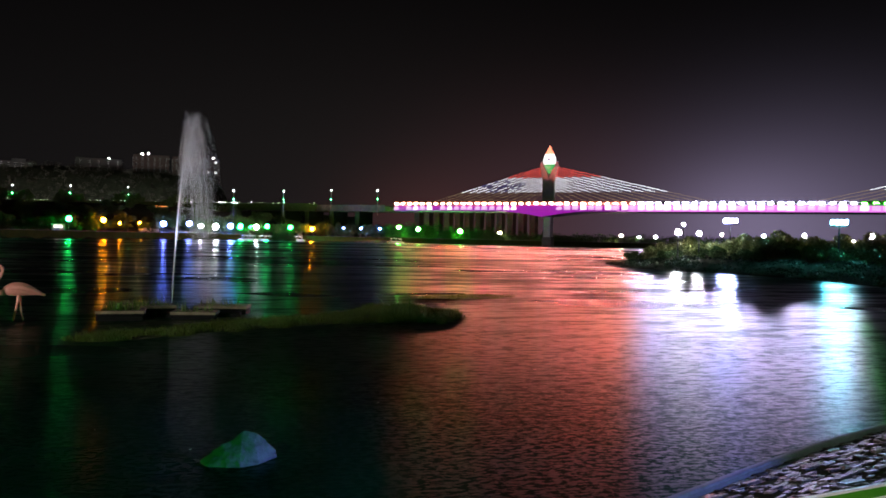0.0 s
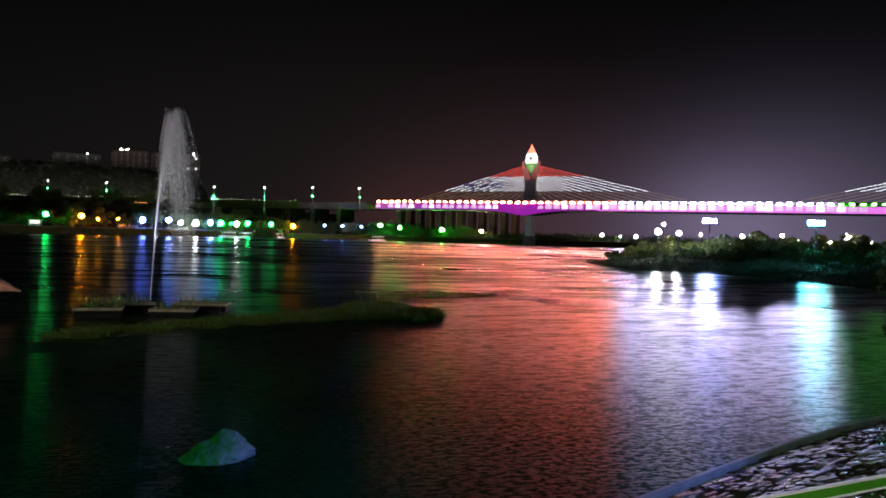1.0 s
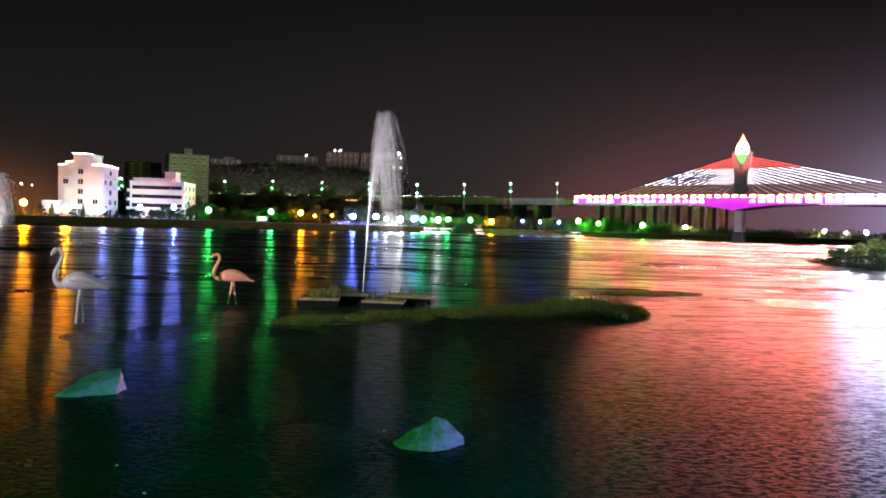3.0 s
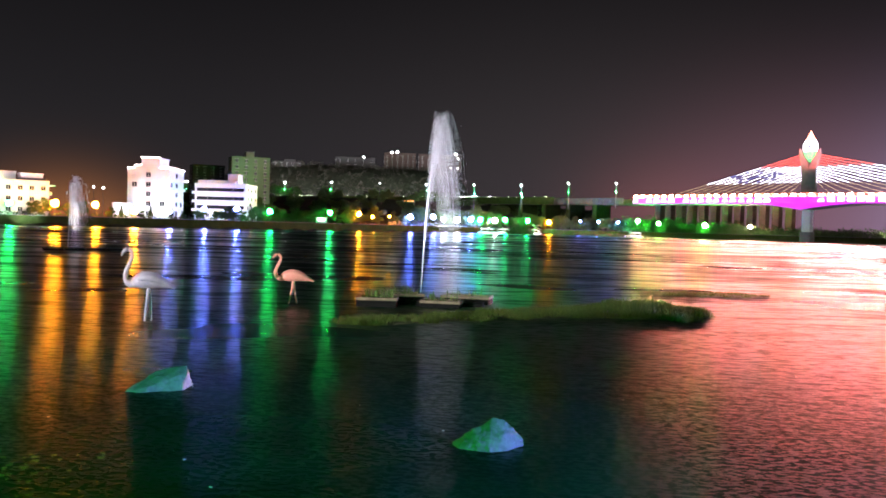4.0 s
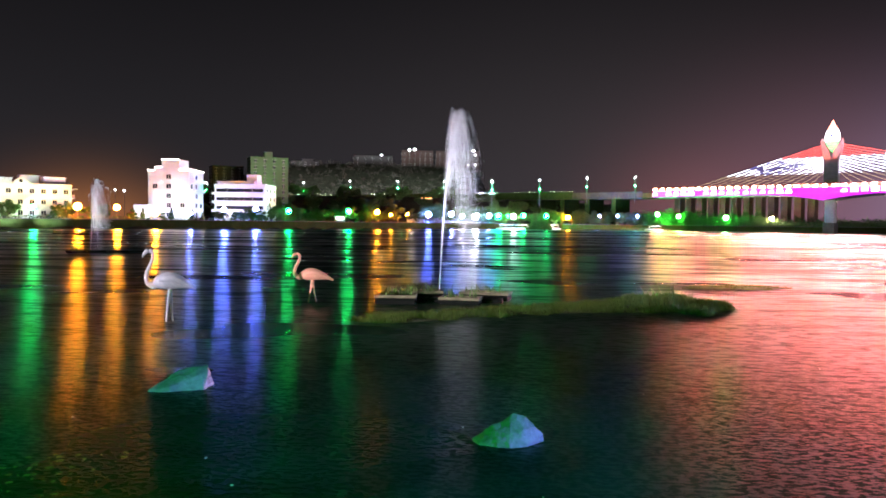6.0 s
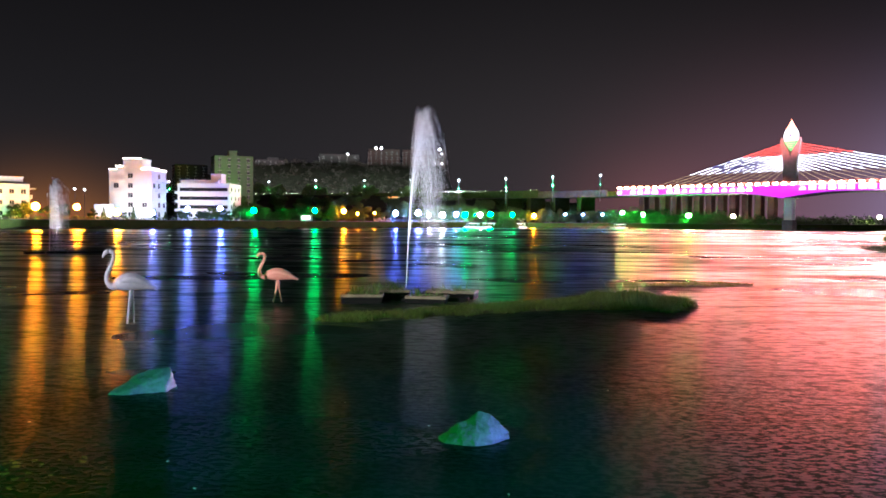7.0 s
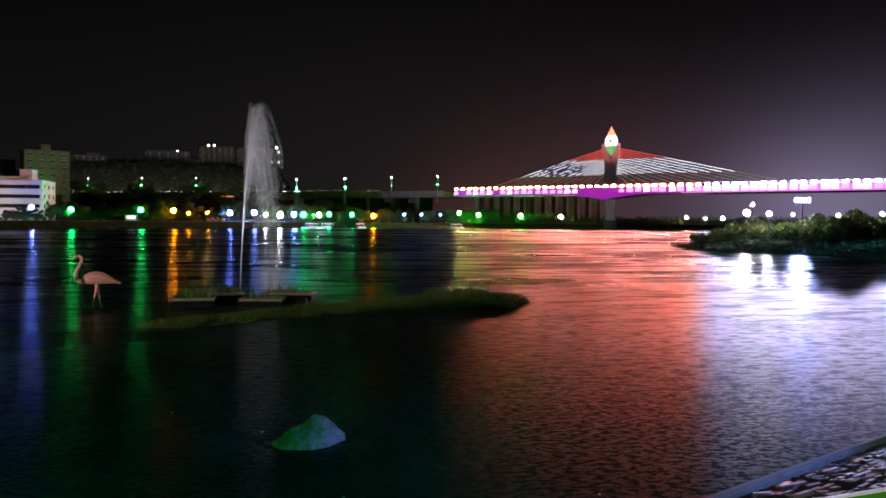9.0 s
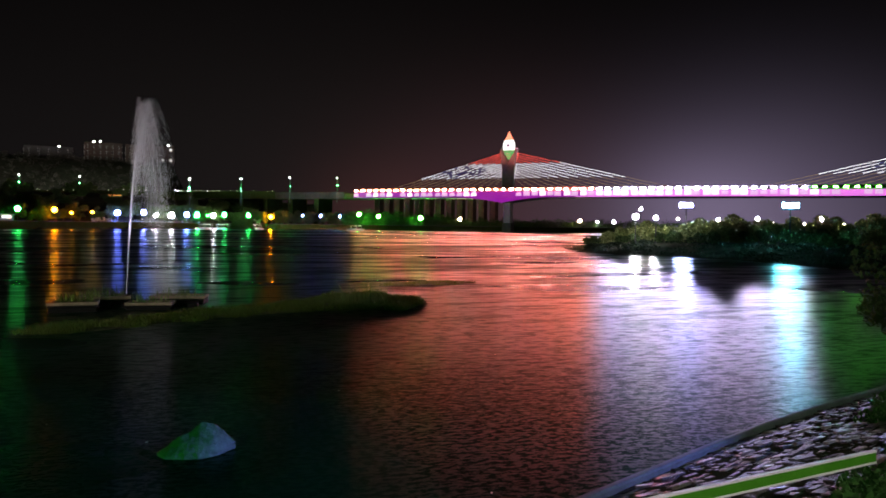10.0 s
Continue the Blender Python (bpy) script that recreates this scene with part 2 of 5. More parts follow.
SPRAY = leaf_material("fountain_water", (0.75, 0.77, 0.80), (0.92, 0.93, 0.95))
LAMP_GREEN = glow("green_lamp_glow", (0.004, 1.0, 0.11), 420)
LAMP_LIME = glow("lime_lamp_glow", (0.06, 1.0, 0.06), 720)
LAMP_ORANGE = glow("orange_lamp_glow", (1.0, 0.26, 0.004), 720)
LAMP_BLUE = glow("blue_lamp_glow", (0.11, 0.18, 1.0), 760)
LAMP_WHITE = glow("white_lamp_glow", (0.82, 0.90, 1.0), 480)
LAMP_WARM = glow("warm_lamp_glow", (1.0, 0.80, 0.50), 450)
STREET_GLOW = glow("street_lamp_glow", (0.95, 1.0, 0.95), 70)
DECK_END = glow("saffron_end_deck_light", (1.0, 0.22, 0.12), 1650)
DECK_RED = glow("saffron_deck_light", (1.0, 0.19, 0.13), 2850)
DECK_ROSE = glow("rose_deck_light", (1.0, 0.19, 0.14), 4400)
DECK_WHITE = glow("white_deck_light", (0.64, 0.56, 1.0), 6400)
DECK_GREEN = glow("green_deck_light", (0.06, 0.9, 0.03), 520)
# lamp wash on the deck's concrete, painted as glowing colours
FASCIA = [glow("fascia_wash_glow_%d" % i, c, s) for i, (c, s) in enumerate((((0.60, 0.015, 0.70), 0.8), ((0.85, 0.20, 0.85), 1.8), ((0.85, 0.50, 0.92), 1.6), ((1.0, 0.78, 1.0), 2.9)))]
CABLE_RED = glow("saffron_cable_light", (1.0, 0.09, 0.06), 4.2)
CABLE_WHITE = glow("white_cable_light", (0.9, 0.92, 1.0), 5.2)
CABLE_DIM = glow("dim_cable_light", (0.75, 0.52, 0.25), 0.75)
FLAME_WHITE = glow("white_flame_screen", (1.0, 1.0, 1.0), 2.6)
FLAME_ORANGE = glow("saffron_flame_screen", (1.0, 0.27, 0.15), 3.2)
FLAME_GREEN = glow("green_flame_screen", (0.01, 0.62, 0.14), 1.3)
EMBLEM = glow("dark_blue_emblem", (0.05, 0.06, 0.4), 0.6)
FLOOD_BLUE = glow("blue_white_floodlight", (0.30, 0.37, 1.0), 1500)
FLOOD_CYAN = glow("cyan_floodlight", (0.12, 0.75, 1.0), 1250)
BANK_GREEN = glow("green_bank_lamp", (0.03, 1.0, 0.12), 170)
ROOF_LED = glow("roof_edge_light", (1.0, 0.95, 0.82), 9)
# pale, faintly lilac tone carries the purple light on the pier
PIER_PALE = surface("pale_pier_concrete", (0.40, 0.37, 0.40), (0.56, 0.52, 0.56), 0.4, 0.85, 0.2, 9)
# red glow of the deck lights is put into the piers' colour
PIER_TAN = surface("red_glow_pier_plaster", (0.20, 0.075, 0.06), (0.30, 0.12, 0.10), 0.4, 0.9, 0.2, 9)
RAIL_GREEN = glow("pale_rail_light", (0.80, 1.0, 0.55), 5)
PARK_WHITE = glow("white_park_lamp", (0.9, 0.9, 1.0), 620)
PARK_WARM = glow("warm_park_lamp", (1.0, 0.86, 0.62), 560)
WINDOW_LIT = glow("lit_window", (1.0, 0.95, 0.85), 3.5)

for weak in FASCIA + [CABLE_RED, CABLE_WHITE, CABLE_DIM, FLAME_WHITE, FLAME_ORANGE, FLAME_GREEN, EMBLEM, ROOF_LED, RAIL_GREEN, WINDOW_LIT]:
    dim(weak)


# ---------------- mesh helpers ----------------
def link_mesh(name, verts, faces, mats, parent=None, label="", smooth=False, indices=None):
    me = bpy.data.meshes.new(name)
    me.from_pydata([tuple(map(float, v)) for v in verts], [], [tuple(map(int, f)) for f in faces])
    for m in (mats if isinstance(mats, (list, tuple)) else [mats]):
        me.materials.append(m)
    if indices is not None:
        me.polygons.foreach_set("material_index", indices)
    if smooth:
        me.polygons.foreach_set("use_smooth", [True] * len(me.polygons))
    me.update()
    ob = new(name, me)
    if parent:
        ob.parent = parent
    if label:
        ob["label"] = label
    return ob


def part(name, bm, mat, parent=None, label="", smooth=False):
    me = bpy.data.meshes.new(name)
    bm.to_mesh(me)
    bm.free()
    for m in (mat if isinstance(mat, (list, tuple)) else [mat]):
        me.materials.append(m)
    if smooth:
        me.polygons.foreach_set("use_smooth", [True] * len(me.polygons))
    ob = new(name, me)
    if parent:
        ob.parent = parent
    if label:
        ob["label"] = label
    return ob


def again(ob, parent, m):
    """One more object on the same mesh, as a part of parent."""
    o = new(ob.name.split(".")[0], ob.data)
    o.parent, o.matrix_basis = parent, m
    return o


def thing(name, label, category, m=None, group="", kind=""):
    e = new(name)
    e.matrix_basis = m or Matrix()
    return tagged(e, label, category, group, kind)


def box(bm, x0, x1, y0, y1, z0, z1, bevel=0.0):
    r = bmesh.ops.create_cube(bm, size=1.0)
    for v in r["verts"]:
        v.co = Vector((x0 + (v.co.x + 0.5) * (x1 - x0), y0 + (v.co.y + 0.5) * (y1 - y0), z0 + (v.co.z + 0.5) * (z1 - z0)))
    if bevel:
        es = list({e for v in r["verts"] for e in v.link_edges})
        bmesh.ops.bevel(bm, geom=es, offset=bevel, segments=2, affect="EDGES", profile=0.5)
    return bm


def boxed(x0, x1, y0, y1, z0, z1, bevel=0.0):
    return box(bmesh.new(), x0, x1, y0, y1, z0, z1, bevel)


def tube(bm, points, radii, sides=8):
    """A round tube through points with a radius at each."""
    pts = [Vector(p) for p in points]
    rings, a = [], None
    for i, p in enumerate(pts):
        d = (pts[min(i + 1, len(pts) - 1)] - pts[max(i - 1, 0)]).normalized()
        if a is None:
            a = d.cross(Vector((0, 1, 0)) if abs(d.y) < 0.9 else Vector((1, 0, 0)))
        a = (a - d * a.dot(d)).normalized()
        b = d.cross(a)
        rings.append([bm.verts.new(p + (a * math.cos(k * math.tau / sides) + b * math.sin(k * math.tau / sides)) * radii[i]) for k in range(sides)])
    for r0, r1 in zip(rings, rings[1:]):
        for k in range(sides):
            bm.faces.new((r0[k], r0[(k + 1) % sides], r1[(k + 1) % sides], r1[k]))
    bm.faces.new(rings[0][::-1])
    bm.faces.new(rings[-1])
    return bm


def lathe(bm, profile, sides=16, sx=1.0, sy=1.0, cx=0.0, cy=0.0):
    rings = [[bm.verts.new((cx + r * sx * math.cos(k * math.tau / sides), cy + r * sy * math.sin(k * math.tau / sides), z)) for k in range(sides)] for r, z in profile]
    for r0, r1 in zip(rings, rings[1:]):
        for k in range(sides):
            bm.faces.new((r0[k], r0[(k + 1) % sides], r1[(k + 1) % sides], r1[k]))
    bm.faces.new(rings[0][::-1])
    bm.faces.new(rings[-1])
    return bm


def by_bearing(az, dist, z=0.0):
    """A place by its bearing (degrees right of ahead) and distance from the start of the walk."""
    return Vector((dist * math.sin(radians(az)), dist * math.cos(radians(az)), z))


rng = np.random.default_rng(7)


def blades(n, where, height, width, lean, seed):
    """Bent grass blades: arrays of verts and faces; where(rng) gives the root."""
    r = np.random.default_rng(seed)
    vs, fs = [], []
    for i in range(n):
        x, y, z = where(r)
        h, w, a = height * (r.uniform(0.3, 1.1) + (0.5 if r.random() < .06 else 0)), width * r.uniform(0.6, 1.3), r.uniform(0, math.tau)
        dx, dy, b = math.cos(a), math.sin(a), lean * r.uniform(0.2, 1.3) * h
        t = r.uniform(0, math.tau)
        k = len(vs)
        vs += [(x - dy * w, y + dx * w, z), (x + dy * w, y - dx * w, z), (x + dx * b * .35 + dy * w * .7, y + dy * b * .35 - dx * w * .7, z + h * .6),
               (x + dx * b * .35 - dy * w * .7, y + dy * b * .35 + dx * w * .7, z + h * .6), (x + dx * b, y + dy * b, z + h)]
        fs += [(k, k + 1, k + 2, k + 3), (k + 3, k + 2, k + 4)]
    return vs, fs


def leaf_cloud(centres, radii, per, size, seed, flat=0.8):
    """Leaves as small folded quads, scattered near the surface of clumps."""
    r = np.random.default_rng(seed)
    n = len(centres) * per
    c = np.repeat(np.asarray(centres, float), per, 0)
    rad = np.repeat(np.asarray(radii, float), per)
    d = r.normal(size=(n, 3))
    d /= np.linalg.norm(d, axis=1)[:, None]
    p = c + d * (rad * r.uniform(0.35, 1.08, n) ** 0.6)[:, None] * np.array([1, 1, flat])
    u = r.normal(size=(n, 3))
    u /= np.linalg.norm(u, axis=1)[:, None]
    v = np.cross(u, r.normal(size=(n, 3)))
    v /= np.linalg.norm(v, axis=1)[:, None]
    s = (size * r.uniform(0.55, 1.4, n))[:, None]
    verts = np.stack([p - u * s, p - v * s * .45, p + u * s, p + v * s * .45], 1).reshape(-1, 3)
    return verts, np.arange(4 * n).reshape(-1, 4)


def tree_mesh_set(name, height, spread, trunk, clumps, per, size, seed, leaf):
    """Trunk with limbs, and a crown of leaf clumps with gaps, as two meshes."""
    r = random.Random(seed)
    bm = bmesh.new()
    top = Vector((r.uniform(-.3, .3), r.uniform(-.3, .3), height * .55))
    tube(bm, [(0, 0, -0.3), top * .5 + Vector((r.uniform(-.15, .15), 0, 0)), top], [trunk, trunk * .75, trunk * .5], 7)
    cs, rs = [], []
    for i in range(clumps):
        a, q = i * 2.4 + r.uniform(-.5, .5), math.sqrt(r.uniform(0.05, 1))
        z = height * (0.20 + 0.70 * r.random() * (1 - 0.5 * q * q))
        c = Vector((math.cos(a) * spread * q, math.sin(a) * spread * q, z))
        cs.append(c)
        rs.append(spread * r.uniform(.28, .48))
        if i % 2 == 0:
            tube(bm, [top * .8, (top + c) * .5 + Vector((0, 0, -.2)), c], [trunk * .35, trunk * .25, trunk * .1], 5)
    return bm, leaf_cloud(cs, rs, per, size, seed)


def make_tree(name, label, category, group, height, spread, trunk, clumps, per, size, seed, leaf):
    t = thing(name, label, category, None, group)
    bm, (v, f) = tree_mesh_set(name, height, spread, trunk, clumps, per, size, seed, leaf)
    part("trunk", bm, BARK, t, smooth=True)
    link_mesh("crown", v, f, leaf, t)
    return t


# ---------------- lake, ground and banks ----------------
FAR_SHORE = [(-300, 90), (-215, 150), (-160, 196), (-127, 231), (-103, 257), (-75, 300), (-36, 361), (-8, 398), (21, 429), (66, 429), (112, 413), (150, 394), (190, 386), (235, 380), (300, 362), (360, 320)]
SPIT = [(300, 240), (190, 165), (120, 118), (80, 104), (56, 101.5), (46.7, 98.9), (44, 91), (42.2, 82), (42.0, 75), (45.8, 70), (47.6, 62.5), (46.6, 53), (45.6, 47), (43, 37), (36, 26), (26, 18.5)]
NEAR_KERB = [(18, 14.0), (11.53, 10.85), (9.3, 9.95), (7.69, 9.22), (6.16, 8.44), (4.95, 7.80), (3.85, 7.22), (1.5, 5.95), (-2, 4.1), (-6, 2.2), (-14, -1.2), (-40, -10), (-90, -20), (-200, -10)]
OUTLINE = np.array(FAR_SHORE + SPIT + NEAR_KERB, float)
N_FAR, N_SPIT = len(FAR_SHORE), len(SPIT)


def shore_distance(p):
    """Distance of points to the lake's outline, whether they lie in the lake, and the nearest edge."""
    a, b = OUTLINE, np.roll(OUTLINE, -1, 0)
    best, edge, inside = np.full(len(p), 1e9), np.zeros(len(p), int), np.zeros(len(p), bool)
    for i, (s, e) in enumerate(zip(a, b)):
        d = e - s
        t = np.clip(((p - s) @ d) / (d @ d), 0, 1)
        q = np.linalg.norm(p - s - t[:, None] * d, axis=1)
        edge[q < best] = i
        best = np.minimum(best, q)
        hit = ((s[1] > p[:, 1]) != (e[1] > p[:, 1])) & (p[:, 0] < d[0] * (p[:, 1] - s[1]) / (d[1] + 1e-12) + s[0])
        inside ^= hit
    return best, inside, edge


def ground_height(p):
    d, inside, edge = shore_distance(p)
    far, spit = edge < N_FAR - 1, (edge >= N_FAR - 1) & (edge < N_FAR + N_SPIT)
    az = np.degrees(np.arctan2(p[:, 0], p[:, 1]))
    r = np.linalg.norm(p, axis=1)
    wob = np.array([noise.noise((x * .05, y * .05, 0)) + .5 * noise.noise((x * .2, y * .2, 3)) for x, y in p])
    z = np.where(far, np.minimum(2.9, -0.2 + d * 1.2), np.where(spit, np.minimum(1.4 + .5 * wob, 0.02 + d * 0.13), np.minimum(1.35, 0.06 + d * 0.27)))
    hill = np.clip((r - 330 - np.maximum(az + 8, 0) * 9) / 170, 0, 1)
    hill = hill * hill * (3 - 2 * hill) * np.clip((9.5 - az) / 3, 0, 1) * np.clip((az + 29) / 4, 0, 1)
    crest = np.clip((r - 528) / 75, 0, 1) * np.clip((-2.2 - az) / 1.8, 0, 1) * np.clip((az + 26) / 8, 0, 1)
    z = z + np.where(far, hill * (17 + crest * crest * (3 - 2 * crest) * 28.5 + (1 + crest) * wob), 0)
    return np.where(inside, -np.minimum(1.5, 0.15 + d * .3), z)


def build_ground():
    angles = np.radians(np.concatenate([np.arange(-46, 58, 0.35), np.arange(58, 314, 4.0)]))
    radii = np.concatenate([[0.8], np.geomspace(1.6, 130, 120), np.geomspace(135, 900, 90), [1300, 2200, 4200]])
    pts = np.array([(r * math.sin(a), r * math.cos(a)) for a in angles for r in radii])
    z = ground_height(pts)
    na, nr = len(angles), len(radii)
    faces = [((i * nr + j), (i * nr + j + 1), (((i + 1) % na) * nr + j + 1), (((i + 1) % na) * nr + j)) for i in range(na) for j in range(nr - 1)]
    verts = list(np.column_stack([pts, z]))
    verts.append((0, 0, 1.35))
    faces += [(((i + 1) % na) * nr, len(verts) - 1, i * nr) for i in range(na)]
    g = link_mesh("ground", verts, faces, EARTH, smooth=True)
    tagged(g, "dark earth of the lake's banks and hillside at night", "ground", kind="structure")


build_ground()
w = 2600
water = link_mesh("water", [(-w, -w, 0), (w, -w, 0), (w, w, 0), (-w, w, 0)], [(0, 1, 2, 3)], WATER)
tagged(water, "dark rippled lake water with coloured light streaks", "lake", kind="structure")


def ribbon(name, line, offsets, mat, label, category, seg=1.5):
    """A strip of cross-section offsets [(out, z)] swept along a line of the plan; out is to the line's left."""
    pts = [Vector((*p, 0)) for p in line]
    fine = []
    for a, b in zip(pts, pts[1:]):
        n = max(1, int((b - a).length / seg))
        fine += [a.lerp(b, i / n) for i in range(n)]
    fine.append(pts[-1])
    verts, faces, m = [], [], len(offsets)
    for i, p in enumerate(fine):
        d = (fine[min(i + 1, len(fine) - 1)] - fine[max(i - 1, 0)]).normalized()
        left = Vector((-d.y, d.x, 0))
        for o, z in offsets:
            verts.append(p + left * o + Vector((0, 0, z)))
    for i in range(len(fine) - 1):
        for k in range(m):
            a, b = i * m + k, i * m + (k + 1) % m
            faces.append((a, b, b + m, a + m))
    return tagged(link_mesh(name, verts, faces, mat), label, category, kind="structure")


# the embankment is taken as grass-covered, hence its green stone colour
ribbon("embankment_wall", FAR_SHORE, [(-0.2, -1), (0.9, -1), (0.9, 3.0), (0.25, 3.0)], WALL_STONE, "dark grassy stone embankment along the far shore", "embankment", 4)
ribbon("wall_coping", FAR_SHORE, [(0.15, 3.0), (1.0, 3.0), (1.0, 3.18), (0.15, 3.18)], PYLON_CONCRETE, "dark concrete coping on the retaining wall", "coping", 4)
ribbon("promenade", FAR_SHORE, [(1.0, 2.5), (9.0, 2.5), (9.0, 3.06), (1.0, 3.06)], CONCRETE, "paved lakeside promenade under coloured lamps", "promenade", 4)
ribbon("kerb", NEAR_KERB[:10], [(-0.02, -0.4), (0.095, -0.4), (0.095, 0.15), (0.07, 0.172), (0.005, 0.172), (-0.02, 0.15)], KERB_CONCRETE, "grey concrete toe kerb at the water's edge", "kerb", 0.4)


# ---------------- bridge ----------------
BRIDGE = thing("cable_bridge", "cable-stayed bridge lit saffron, white, green and magenta over the lake", "bridge", Matrix.Translation(by_bearing(21.13, 414)) @ Matrix.Rotation(radians(-39.1), 4, "Z"))
S0, SPAN, S1 = -89.5, 215.0, 330.0
DECK_Z = 22.0


def haunch(s):
    k = min(abs(s), abs(s - SPAN))
    return 18.6 - 2.6 * max(0.0, 1 - k / 26.0) ** 1.6


def bridge_girder():
    verts, faces = [], []
    ss = list(np.linspace(S0, S1, 143))
    for s in ss:
        zb = haunch(s)
        verts += [(s, -12.4, DECK_Z), (s, -12.2, 19.4), (s, -7.0, zb), (s, 7.0, zb), (s, 12.2, 19.4), (s, 12.4, DECK_Z)]
    for i in range(len(ss) - 1):
        for k in range(6):
            a, b = i * 6 + k, i * 6 + (k + 1) % 6
            faces.append((a, b, b + 6, a + 6))
    faces += [tuple(range(6)), tuple(range(len(verts) - 1, len(verts) - 7, -1))]
    link_mesh("girder", verts, faces, PYLON_CONCRETE, BRIDGE, "haunched concrete box girder")


def pylon(s):
    bm = bmesh.new()
    prof = [(16, 3.3), (30, 3.2), (34, 3.2), (36.5, 3.5)]
    rings = []
    for z, w in prof:
        rings.append([bm.verts.new((s + sx * w, sy, z)) for sx, sy in ((-1, -1.6), (1, -1.6), (1, 1.6), (-1, 1.6))])
    for a, b in zip(rings, rings[1:]):
        for k in range(4):
            bm.faces.new((a[k], a[(k + 1) % 4], b[(k + 1) % 4], b[k]))
    bm.faces.new(rings[0][::-1])
    bm.faces.new(rings[-1])
    part("shaft", bm, PYLON_GREY, BRIDGE, "tapered concrete pylon shaft")
    for side in (-1, 1):
        bm = bmesh.new()
        rings = []
        for z, inner, outer in ((35.0, 0.0, 3.4), (38.0, 0.3, 3.7), (40.5, 1.2, 4.3), (43.0, 2.9, 4.8), (45.0, 3.7, 4.8), (46.4, 4.0, 4.4)):
            rings.append([bm.verts.new((s + side * x, y, z)) for x, y in ((inner, -1.6), (outer, -1.6), (outer, 1.6), (inner, 1.6))])
        for a, b in zip(rings, rings[1:]):
            for k in range(4):
                bm.faces.new((a[k], a[(k + 1) % 4], b[(k + 1) % 4], b[k]))
        bm.faces.new(rings[0][::-1])
        bm.faces.new(rings[-1])
        bmesh.ops.recalc_face_normals(bm, faces=bm.faces)
        part("petal", bm, PYLON_GREY, BRIDGE, "curved concrete petal of the pylon head")
    for prof, mat, lab in (([(0.1, 39.6), (1.6, 41.4), (2.7, 43.2), (3.25, 44.9)], FLAME_GREEN, "green lower part of the flame screen"),
                           ([(3.27, 44.92), (3.55, 46.8), (3.35, 48.6), (2.6, 50.4)], FLAME_WHITE, "white middle of the flame screen"),
                           ([(2.58, 50.42), (1.7, 52.0), (0.8, 53.8), (0.05, 55.4)], FLAME_ORANGE, "saffron tip of the flame screen")):
        part("flame", lathe(bmesh.new(), prof, 16, 1, 0.42, s), mat, BRIDGE, lab, True)
    for i in range(4):
        part("flame_band", boxed(s - 1.3 - i * .5, s + 1.3 + i * .5, -1.62, -1.3, 41.2 + i * .95, 41.42 + i * .95), CONCRETE, BRIDGE, "dark slat across the flame")
    part("emblem", lathe(bmesh.new(), [(0.75, 0), (0.75, 0.12)], 12), EMBLEM, BRIDGE, "small dark blue round emblem").matrix_basis = Matrix.Translation((s, -1.62, 47.4)) @ Matrix.Rotation(radians(90), 4, "X")
    bm = bmesh.new()
    box(bm, s - 2.1, s + 2.1, -2.4, 2.4, 5.2, 17, 0.4)
    part("pier", bm, PIER_PALE, BRIDGE, "plain pale concrete pier")
    # dark foot painted where the unlit bank hides the pier
    bm = bmesh.new()
    box(bm, s - 2.6, s + 2.6, -3.0, 3.0, -3, 5.2, 0.3)
    part("pier_dark_foot", bm, PYLON_CONCRETE, BRIDGE, "dark pier foot that stands in for the dim low bank")


def cables(s):
    r = random.Random(5)
    n = 13
    for side in (-1, 1):
        for i in range(n):
            k = i / (n - 1)
            a = Vector((s + side * 3.3, 0, 30.0 + 13.6 * k))
            inner = (side > 0) == (s < 1)
            b = Vector((s + side * (12 + (82 if inner else 66) * k), 0, DECK_Z + 0.2))

            def at(z):
                return a.lerp(b, min(max((a.z - z) / (a.z - b.z), 0), 1))
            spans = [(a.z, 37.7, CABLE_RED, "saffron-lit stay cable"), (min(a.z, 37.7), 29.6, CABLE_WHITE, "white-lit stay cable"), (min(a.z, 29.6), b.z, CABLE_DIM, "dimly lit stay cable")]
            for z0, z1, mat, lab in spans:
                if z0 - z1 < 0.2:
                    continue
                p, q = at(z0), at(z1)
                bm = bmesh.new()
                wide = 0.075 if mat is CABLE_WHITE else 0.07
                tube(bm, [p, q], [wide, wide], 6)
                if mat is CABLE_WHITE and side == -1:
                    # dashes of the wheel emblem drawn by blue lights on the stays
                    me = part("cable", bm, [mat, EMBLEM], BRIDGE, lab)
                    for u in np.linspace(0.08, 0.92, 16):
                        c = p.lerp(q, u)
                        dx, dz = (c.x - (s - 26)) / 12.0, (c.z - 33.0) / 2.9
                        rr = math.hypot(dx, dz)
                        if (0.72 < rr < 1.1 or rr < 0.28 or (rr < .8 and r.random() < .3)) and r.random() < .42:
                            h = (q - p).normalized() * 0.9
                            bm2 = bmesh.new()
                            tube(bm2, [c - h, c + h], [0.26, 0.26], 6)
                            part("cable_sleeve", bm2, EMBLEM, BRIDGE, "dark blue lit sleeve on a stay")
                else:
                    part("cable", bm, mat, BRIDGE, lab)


bridge_girder()
for s in (0.0, SPAN):
    pylon(s)
    cables(s)


def two_lobed_lamp():
    bm = bmesh.new()
    for cx in (-0.52, 0.52):
        bmesh.ops.create_icosphere(bm, subdivisions=1, radius=0.42, matrix=Matrix.Translation((cx, 0, 0)) @ Matrix.Diagonal((1.05, 0.7, 0.9, 1)))
    return bm


